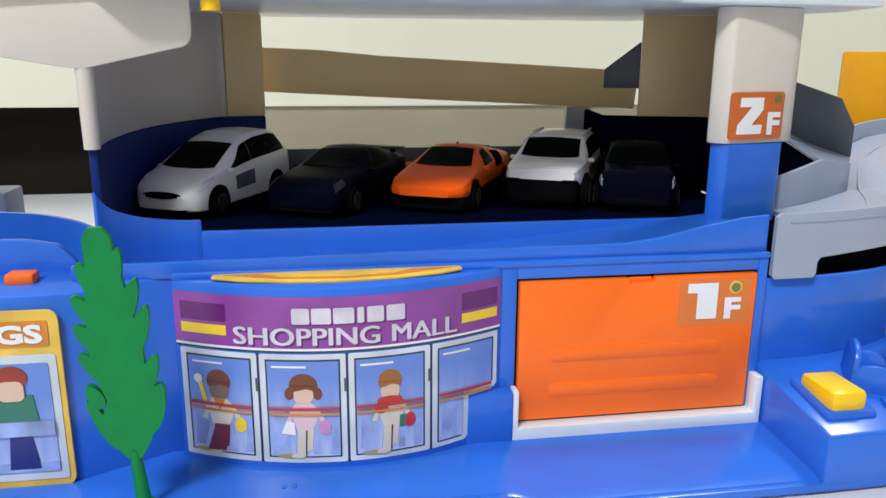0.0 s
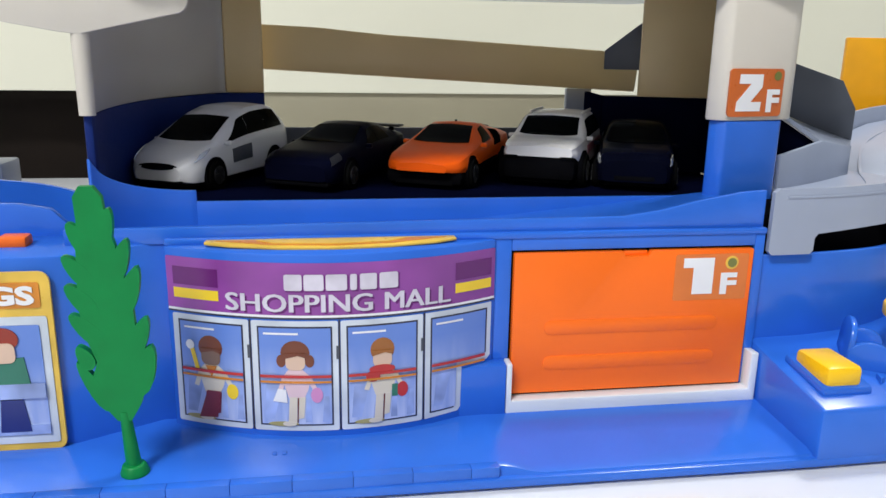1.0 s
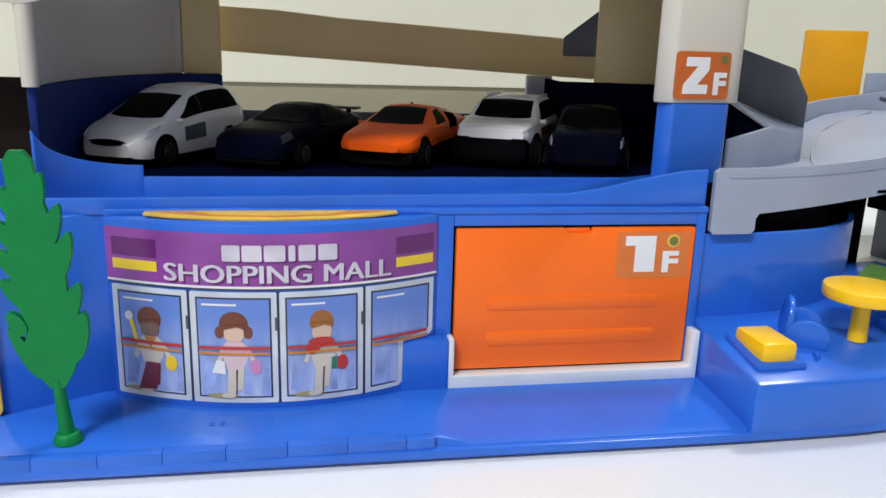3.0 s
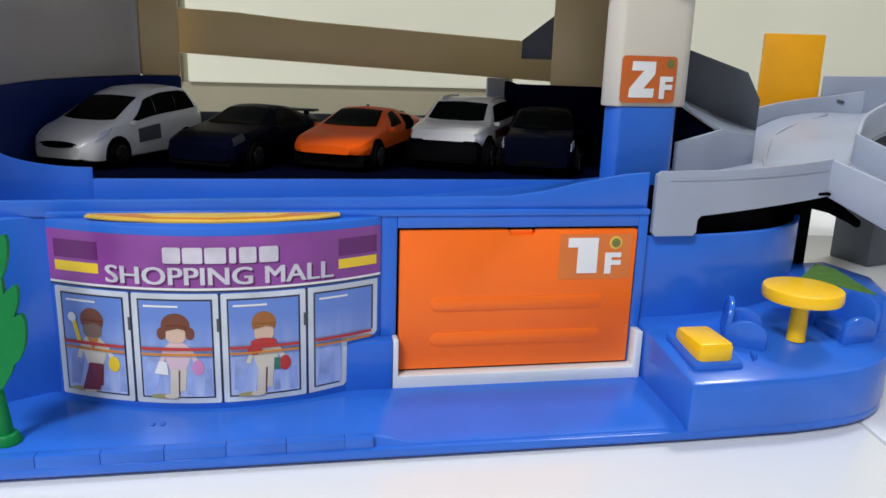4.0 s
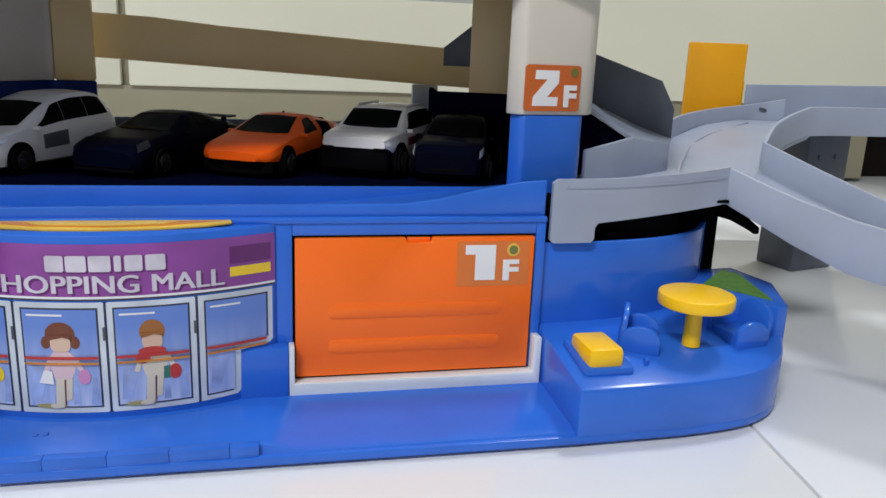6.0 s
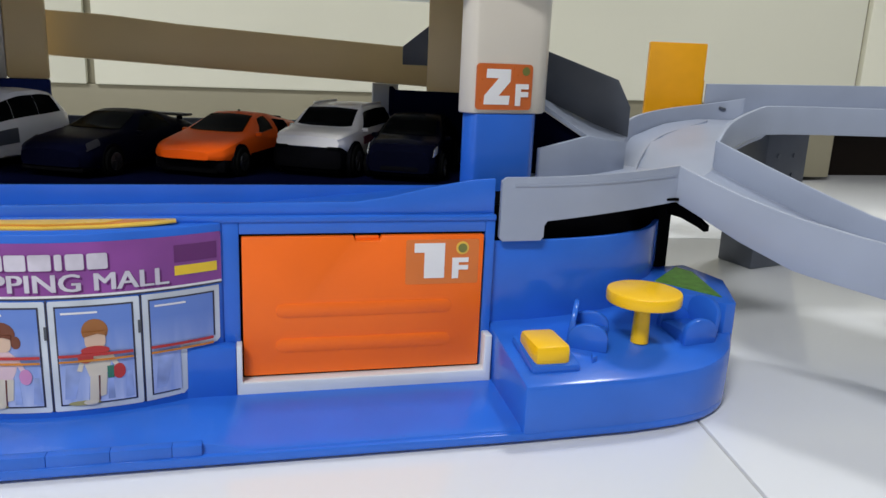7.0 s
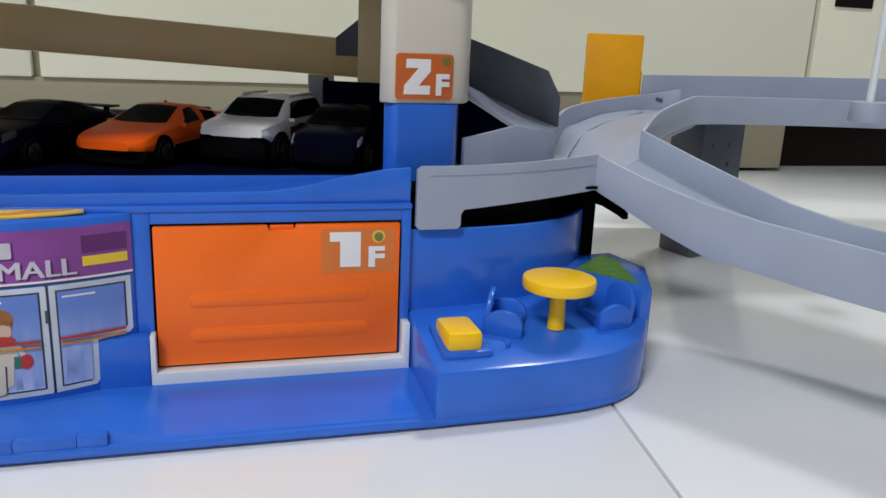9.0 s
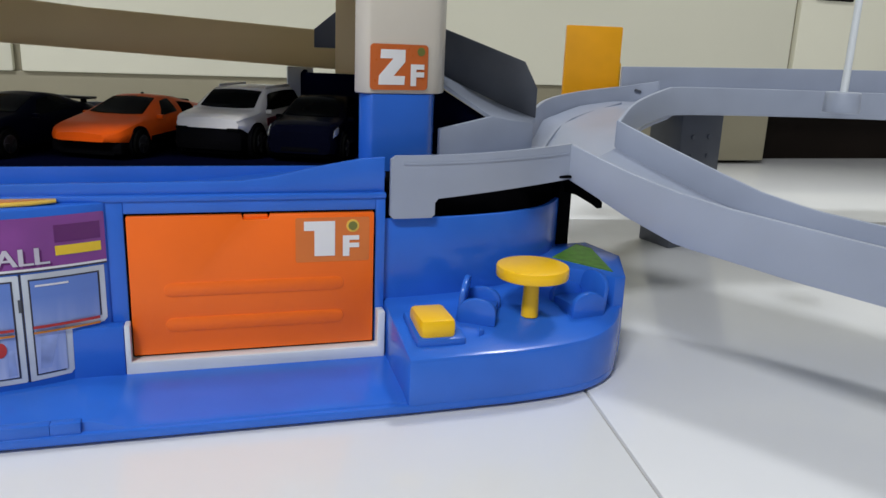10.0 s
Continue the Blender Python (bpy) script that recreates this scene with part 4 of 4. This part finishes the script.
class Shell:
    """A car's outer skin: keys of (x, half width, sill, belt height, roof half width, roof height), nose first."""

    def __init__(self, keys, n=64, blur=2):
        keys = sorted(keys)
        xs = np.array([k[0] for k in keys])
        fine = np.linspace(xs[0], xs[-1], n)
        cols = []
        for c in range(1, 6):
            col = np.interp(fine, xs, [k[c] for k in keys])
            for _ in range(blur):
                pad = np.concatenate(([col[0]], col, [col[-1]]))
                col = 0.25 * pad[:-2] + 0.5 * pad[1:-1] + 0.25 * pad[2:]
            cols.append(col)
        self.x, self.cols = fine, cols

    def section(self, x):
        w, lo, belt, rw, top = (float(np.interp(x, self.x, c)) for c in self.cols)
        h, g = belt - lo, top - belt
        return [(0.80 * w, lo), (0.96 * w, lo + 0.08 * h), (1.00 * w, lo + 0.42 * h), (0.99 * w, lo + 0.74 * h), (0.955 * w, belt),
                (0.5 * (0.955 * w + rw) + 0.03 * w, belt + 0.46 * g), (rw, belt + 0.88 * g), (0.90 * rw, belt + 0.985 * g), (0.50 * rw, top + 0.0002), (0.0, top + 0.0004)]

    def at(self, x, v, side=1):
        sec = self.section(x)
        i = min(int(v), len(sec) - 2)
        f = v - i
        y, z = sec[i][0] * (1 - f) + sec[i + 1][0] * f, sec[i][1] * (1 - f) + sec[i + 1][1] * f
        return Vector((x, side * y, z))

    def skin(self):
        own = bmesh.new()
        rings = []
        for x in self.x:
            sec = self.section(x)
            rings.append([own.verts.new((x, -y, z)) for y, z in sec] + [own.verts.new((x, y, z)) for y, z in reversed(sec[:-1])])
        m = len(rings[0])
        for s, t in zip(rings, rings[1:]):
            for k in range(m):
                own.faces.new((s[k], s[(k + 1) % m], t[(k + 1) % m], t[k]))
        own.faces.new(rings[0])
        own.faces.new(rings[-1][::-1])
        return own

    def sheet(self, grid, proud=0.00025):
        """A thin closed sheet over a grid of points of the skin."""
        own = bmesh.new()
        rows, cols = len(grid), len(grid[0])
        outer, inner = [], []
        for i in range(rows):
            a, b = [], []
            for j in range(cols):
                du = grid[min(i + 1, rows - 1)][j] - grid[max(i - 1, 0)][j]
                dv = grid[i][min(j + 1, cols - 1)] - grid[i][max(j - 1, 0)]
                nrm = du.cross(dv).normalized()
                p = grid[i][j]
                if nrm.dot(Vector((0, p.y, 0.02))) < 0:
                    nrm = -nrm
                a.append(own.verts.new(p + nrm * proud))
                b.append(own.verts.new(p - nrm * 0.0004))
            outer.append(a)
            inner.append(b)
        for i in range(rows - 1):
            for j in range(cols - 1):
                own.faces.new((outer[i][j], outer[i + 1][j], outer[i + 1][j + 1], outer[i][j + 1]))
                own.faces.new((inner[i][j], inner[i][j + 1], inner[i + 1][j + 1], inner[i + 1][j]))
        rim = [(i, 0) for i in range(rows)] + [(rows - 1, j) for j in range(1, cols)] + [(i, cols - 1) for i in range(rows - 2, -1, -1)] + [(0, j) for j in range(cols - 2, 0, -1)]
        for (i, j), (k, m) in zip(rim, rim[1:] + rim[:1]):
            own.faces.new((outer[i][j], outer[k][m], inner[k][m], inner[i][j]))
        return own

    def flank(self, side, low, high, v0, v1, proud=0.00025):
        """A sheet on the flank: low and high are the x ranges of its lower and upper edges."""
        grid = []
        for i in range(13):
            u = i / 12
            grid.append([self.at((low[0] * (1 - u) + low[1] * u) * (1 - k / 5) + (high[0] * (1 - u) + high[1] * u) * k / 5, v0 + (v1 - v0) * k / 5, side) for k in range(6)])
        return self.sheet(grid, proud)

    def top(self, x0, x1, spread=0.96, bow=0.0, proud=0.00025):
        """A sheet across the top from x0 to x1, such as a windscreen; bow carries its middle forward."""
        grid = []
        for i in range(9):
            row = []
            for k in range(11):
                q = (2 * k / 10 - 1) * spread
                x = x0 + (x1 - x0) * i / 8 + bow * (1 - q * q) * (1 - i / 8)
                sec = self.section(x)
                y = abs(q) * sec[7][0]
                z = float(np.interp(y, [sec[9][0], sec[8][0], sec[7][0]], [sec[9][1], sec[8][1], sec[7][1]]))
                row.append(Vector((x, math.copysign(y, q), z)))
            grid.append(row)
        return self.sheet(grid, proud)


KC = 1 / UNIT


def cpart(name, bm, mat, parent, label=""):
    bm.transform(Matrix.Scale(KC, 4))
    return part(name, bm, mat, parent, label)


def wheel_at(car, x, y, r):
    own = tube(r, r, -0.0024, 0.0024, n=32, r=0.0006)
    own.transform(pose(x, y, r, 90, 0, 0))
    w = cpart("wheel", own, TYRE, car, "black tyre")
    own = tube(0.64 * r, 0.60 * r, -0.0026, 0.0026, n=24, r=0.0003)
    for k in range(5):
        a = radians(72 * k)
        spoke = box(0.10 * r, 0.58 * r, -0.0005, 0.0005, -0.0029, 0.0029)
        spoke.transform(Matrix.Rotation(a, 4, "Z"))
        merge(own, spoke)
    own.transform(pose(x, y, r, 90, 0, 0))
    cpart("rim", own, RIM, w, "silver rim")


def car(label, x, y, heading, paint, keys, wheels, screen, sides, extras=(), flanks=(), glass=None):
    """screen: x at the cowl and at the roof; sides: window ranges (low, high); flanks: sheets on both flanks; extras: small blocks."""
    c = thing("toy_car", x, y, 0.0690, label, "toy car", "toy cars on the deck", rz=heading)
    shell = Shell(keys)
    cpart("body", shell.skin(), paint, c)
    cpart("chassis", box(keys[-1][0] + 0.002, keys[0][0] - 0.003, -0.0112, 0.0112, 0.0018, 0.0056, 0.0006), BLACK, c)
    cpart("windscreen", shell.top(screen[0], screen[1], 0.96, 0.0022), glass or CARGLASS, c)
    cpart("rear_window", shell.top(screen[2], screen[3], 0.90), CARGLASS, c)
    for side in (-1, 1):
        for low, high in sides:
            cpart("side_window", shell.flank(side, low, high, 4.18, 5.86), glass or CARGLASS, c)
        for name, low, high, v0, v1, mat in flanks:
            cpart(name, shell.flank(side, low, high, v0, v1, 0.0003), mat, c)
        for wx in wheels[:2]:
            r, wy = wheels[2], wheels[3]
            own = tube(r * 1.16, r * 1.16, -0.0008, 0.0008, n=32)
            own.transform(pose(wx, side * (wy + 0.0012), r * 1.05, 90, 0, 0))
            cpart("wheel_arch", own, BLACK, c)
            wheel_at(c, wx, side * (wy + 0.0006), r)
        own = box(-0.0010, 0.0010, -0.0013, 0.0013, -0.0007, 0.0009, 0.0005)
        own.transform(Matrix.Translation(shell.at(screen[0] - 0.0045, 4.1, side) + Vector((0, side * 0.0011, 0.0004))))
        cpart("mirror", own, paint, c)
    for nm, b, mat in extras:
        cpart(nm, box(*b), mat, c)
    return c


HEAD = -117
hatch = car("white toy hatchback with black windows facing the deck edge", -0.0424, 0.3350, HEAD, CARWHITE,
    [(0.0338, 0.0080, 0.0046, 0.0074, 0.0056, 0.0084), (0.0326, 0.0114, 0.0034, 0.0086, 0.0086, 0.0104), (0.0292, 0.0134, 0.0028, 0.0105, 0.0106, 0.0128), (0.0240, 0.0144, 0.0028, 0.0124, 0.0122, 0.0148), (0.0186, 0.0146, 0.0028, 0.0142, 0.0128, 0.0162),
     (0.0055, 0.0147, 0.0028, 0.0158, 0.0114, 0.0230), (0.0000, 0.0147, 0.0028, 0.0164, 0.0108, 0.0252), (-0.0080, 0.0147, 0.0028, 0.0169, 0.0106, 0.0270), (-0.0200, 0.0147, 0.0028, 0.0175, 0.0104, 0.0273), (-0.0275, 0.0145, 0.0030, 0.0182, 0.0100, 0.0258), (-0.0314, 0.0138, 0.0036, 0.0182, 0.0102, 0.0212), (-0.0330, 0.0125, 0.0060, 0.0165, 0.0100, 0.0180)],
    (0.0205, -0.0195, 0.0052, 0.0128), (0.0172, 0.0034, -0.0282, -0.0312),
    (((0.0138, -0.0020), (0.0022, -0.0022)), ((-0.0024, -0.0150), (-0.0026, -0.0150)), ((-0.0154, -0.0272), (-0.0154, -0.0252))),
    (("air_intake", (0.0290, 0.0334, -0.0095, 0.0095, 0.0036, 0.0052, 0.0006), BLACK),),
    (("headlight", (0.0300, 0.0258), (0.0268, 0.0212), 4.1, 5.3, LAMP), ("side_decal", (0.0095, -0.0030), (0.0095, -0.0030), 2.0, 3.3, DGREY)))
own = plate(oval(0, 0, 0.0078, 0.0011, 20), -0.0010, 0.0040)
for v in own.verts:
    v.co.y += 22.0 * v.co.x ** 2
own.transform(pose(0.0338, 0, 0.0090, 0, 0, 90))
cpart("grille", own, BLACK, hatch, "black lens-shaped grille")
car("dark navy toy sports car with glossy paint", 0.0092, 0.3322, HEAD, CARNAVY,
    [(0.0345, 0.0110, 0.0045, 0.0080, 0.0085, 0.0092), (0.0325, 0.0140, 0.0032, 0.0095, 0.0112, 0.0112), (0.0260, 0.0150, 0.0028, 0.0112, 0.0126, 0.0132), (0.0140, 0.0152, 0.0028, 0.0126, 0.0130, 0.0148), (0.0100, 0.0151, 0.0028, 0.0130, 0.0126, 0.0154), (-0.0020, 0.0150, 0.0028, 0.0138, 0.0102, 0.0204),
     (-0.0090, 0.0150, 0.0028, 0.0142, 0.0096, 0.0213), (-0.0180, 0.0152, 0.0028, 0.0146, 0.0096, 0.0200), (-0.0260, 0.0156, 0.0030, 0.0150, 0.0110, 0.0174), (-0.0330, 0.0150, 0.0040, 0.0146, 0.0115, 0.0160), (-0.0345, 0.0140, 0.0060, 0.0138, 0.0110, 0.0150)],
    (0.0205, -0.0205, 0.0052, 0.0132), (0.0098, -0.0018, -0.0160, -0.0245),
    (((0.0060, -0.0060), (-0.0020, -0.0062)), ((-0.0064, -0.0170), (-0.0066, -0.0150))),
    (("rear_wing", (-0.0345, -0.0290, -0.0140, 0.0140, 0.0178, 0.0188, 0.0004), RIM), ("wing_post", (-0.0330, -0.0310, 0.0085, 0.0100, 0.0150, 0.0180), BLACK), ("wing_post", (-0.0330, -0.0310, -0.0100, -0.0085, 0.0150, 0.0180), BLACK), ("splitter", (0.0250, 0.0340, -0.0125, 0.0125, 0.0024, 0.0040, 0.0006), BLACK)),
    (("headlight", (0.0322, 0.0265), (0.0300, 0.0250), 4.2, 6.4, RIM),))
orange = car("bright orange wedge-shaped toy supercar with black sills", 0.0582, 0.3337, HEAD, CARORANGE,
    [(0.0352, 0.0085, 0.0070, 0.0088, 0.0070, 0.0095), (0.0325, 0.0140, 0.0066, 0.0098, 0.0122, 0.0107), (0.0270, 0.0153, 0.0060, 0.0112, 0.0134, 0.0124), (0.0180, 0.0156, 0.0052, 0.0126, 0.0134, 0.0141), (0.0130, 0.0156, 0.0050, 0.0132, 0.0130, 0.0151), (0.0005, 0.0154, 0.0050, 0.0142, 0.0102, 0.0203),
     (-0.0050, 0.0154, 0.0050, 0.0146, 0.0096, 0.0212), (-0.0120, 0.0155, 0.0050, 0.0149, 0.0094, 0.0208), (-0.0220, 0.0158, 0.0050, 0.0152, 0.0104, 0.0186), (-0.0320, 0.0157, 0.0055, 0.0152, 0.0122, 0.0166), (-0.0350, 0.0146, 0.0070, 0.0140, 0.0122, 0.0150)],
    (0.0215, -0.0215, 0.0054, 0.0136), (0.0122, -0.0002, -0.0150, -0.0240),
    (((0.0058, -0.0068), (-0.0005, -0.0072)),),
    (("splitter", (-0.0330, 0.0322, -0.0144, 0.0144, 0.0020, 0.0072, 0.0016), BLACK), ("engine_cover", (-0.0300, -0.0170, -0.0075, 0.0075, 0.0165, 0.0185, 0.0006), BLACK), ("aerial", (-0.0066, -0.0058, -0.0004, 0.0004, 0.0210, 0.0222), BLACK)),
    (("side_intake", (-0.0095, -0.0180), (-0.0120, -0.0215), 3.1, 5.4, BLACK), ("sill_trim", (0.0140, -0.0140), (0.0140, -0.0140), 0.9, 1.7, BLACK)), glass=CARGLASS)
car("white toy off-roader with black grille and bumper", 0.1047, 0.3324, HEAD, CARWHITE2,
    [(0.0320, 0.0120, 0.0122, 0.0142, 0.0110, 0.0150), (0.0302, 0.0137, 0.0110, 0.0148, 0.0125, 0.0164), (0.0225, 0.0148, 0.0066, 0.0156, 0.0131, 0.0174), (0.0160, 0.0150, 0.0050, 0.0161, 0.0132, 0.0180), (0.0075, 0.0150, 0.0050, 0.0165, 0.0121, 0.0234), (0.0030, 0.0150, 0.0050, 0.0167, 0.0117, 0.0252),
     (-0.0100, 0.0150, 0.0050, 0.0169, 0.0114, 0.0258), (-0.0240, 0.0149, 0.0050, 0.0171, 0.0112, 0.0254), (-0.0295, 0.0147, 0.0055, 0.0172, 0.0110, 0.0234), (-0.0318, 0.0142, 0.0060, 0.0170, 0.0112, 0.0192), (-0.0326, 0.0136, 0.0065, 0.0165, 0.0105, 0.0172)],
    (0.0205, -0.0200, 0.0062, 0.0135), (0.0148, 0.0052, -0.0298, -0.0317),
    (((0.0118, -0.0025), (0.0046, -0.0025)), ((-0.0029, -0.0145), (-0.0029, -0.0145)), ((-0.0149, -0.0270), (-0.0149, -0.0258))),
    (("bumper", (0.0190, 0.0322, -0.0138, 0.0138, 0.0030, 0.0130, 0.0026), BLACK), ("headlight", (0.0298, 0.0325, 0.0078, 0.0128, 0.0110, 0.0122, 0.0004), CARGLASS), ("headlight", (0.0298, 0.0325, -0.0128, -0.0078, 0.0110, 0.0122, 0.0004), CARGLASS),
     ("roof_rail", (-0.0240, 0.0010, 0.0098, 0.0106, 0.0252, 0.0264, 0.0004), CARWHITE2), ("roof_rail", (-0.0240, 0.0010, -0.0106, -0.0098, 0.0252, 0.0264, 0.0004), CARWHITE2)),
    (("side_stripe", (0.0110, -0.0270), (0.0110, -0.0270), 2.5, 3.4, MAROON), ("sill_trim", (0.0140, -0.0140), (0.0140, -0.0140), 0.4, 1.4, BLACK)))
car("blue-black toy saloon with chrome headlamps", 0.1385, 0.3225, -112, CARBLACK,
    [(0.0327, 0.0108, 0.0040, 0.0092, 0.0084, 0.0106), (0.0312, 0.0132, 0.0030, 0.0110, 0.0108, 0.0132), (0.0250, 0.0141, 0.0028, 0.0128, 0.0120, 0.0150), (0.0160, 0.0143, 0.0028, 0.0140, 0.0123, 0.0162), (0.0040, 0.0143, 0.0028, 0.0150, 0.0107, 0.0220), (-0.0030, 0.0143, 0.0028, 0.0154, 0.0103, 0.0232),
     (-0.0140, 0.0143, 0.0028, 0.0156, 0.0102, 0.0228), (-0.0240, 0.0141, 0.0028, 0.0156, 0.0108, 0.0182), (-0.0300, 0.0138, 0.0030, 0.0152, 0.0112, 0.0166), (-0.0327, 0.0128, 0.0050, 0.0145, 0.0100, 0.0152)],
    (0.0205, -0.0195, 0.0052, 0.0124), (0.0148, 0.0018, -0.0165, -0.0235),
    (((0.0110, -0.0040), (0.0010, -0.0040)), ((-0.0044, -0.0190), (-0.0044, -0.0160))),
    (("fog_lamp", (0.0280, 0.0318, 0.0082, 0.0106, 0.0050, 0.0062, 0.0004), LAMP), ("fog_lamp", (0.0280, 0.0318, -0.0106, -0.0082, 0.0050, 0.0062, 0.0004), LAMP), ("air_intake", (0.0285, 0.0328, -0.0075, 0.0075, 0.0040, 0.0064, 0.0006), BLACK)),
    (("headlight", (0.0310, 0.0268), (0.0296, 0.0258), 3.6, 5.0, LAMP),))

# ---- floor tiles ----
S, G = 0.60 / UNIT, 0.0011
spin = Matrix.Translation((0.2125, 0.165, 0)) @ pose(0, 0, 0, 0, 0, -8.6)
tile_bm = box(G / 2, S - G / 2, G / 2, S - G / 2, -0.010, 0.0, 0.0006)
tile_me = None
for i in range(-4, 4):
    for j in range(-4, 2):
        m = spin @ Matrix.Translation((i * S, 0.32 + j * S, 0))
        c = m @ Vector((S / 2, S / 2, 0))
        if not (-1.9 < c.x < 2.3 and -2.3 < c.y < 1.2):
            continue
        if tile_me is None:
            ob = part("tile", tile_bm, TILE, floor)
            tile_me = ob.data
        else:
            ob = new("tile", tile_me)
            ob.parent = floor
        ob.matrix_world = Matrix.Translation(m.translation * (UNIT - 1)) @ m
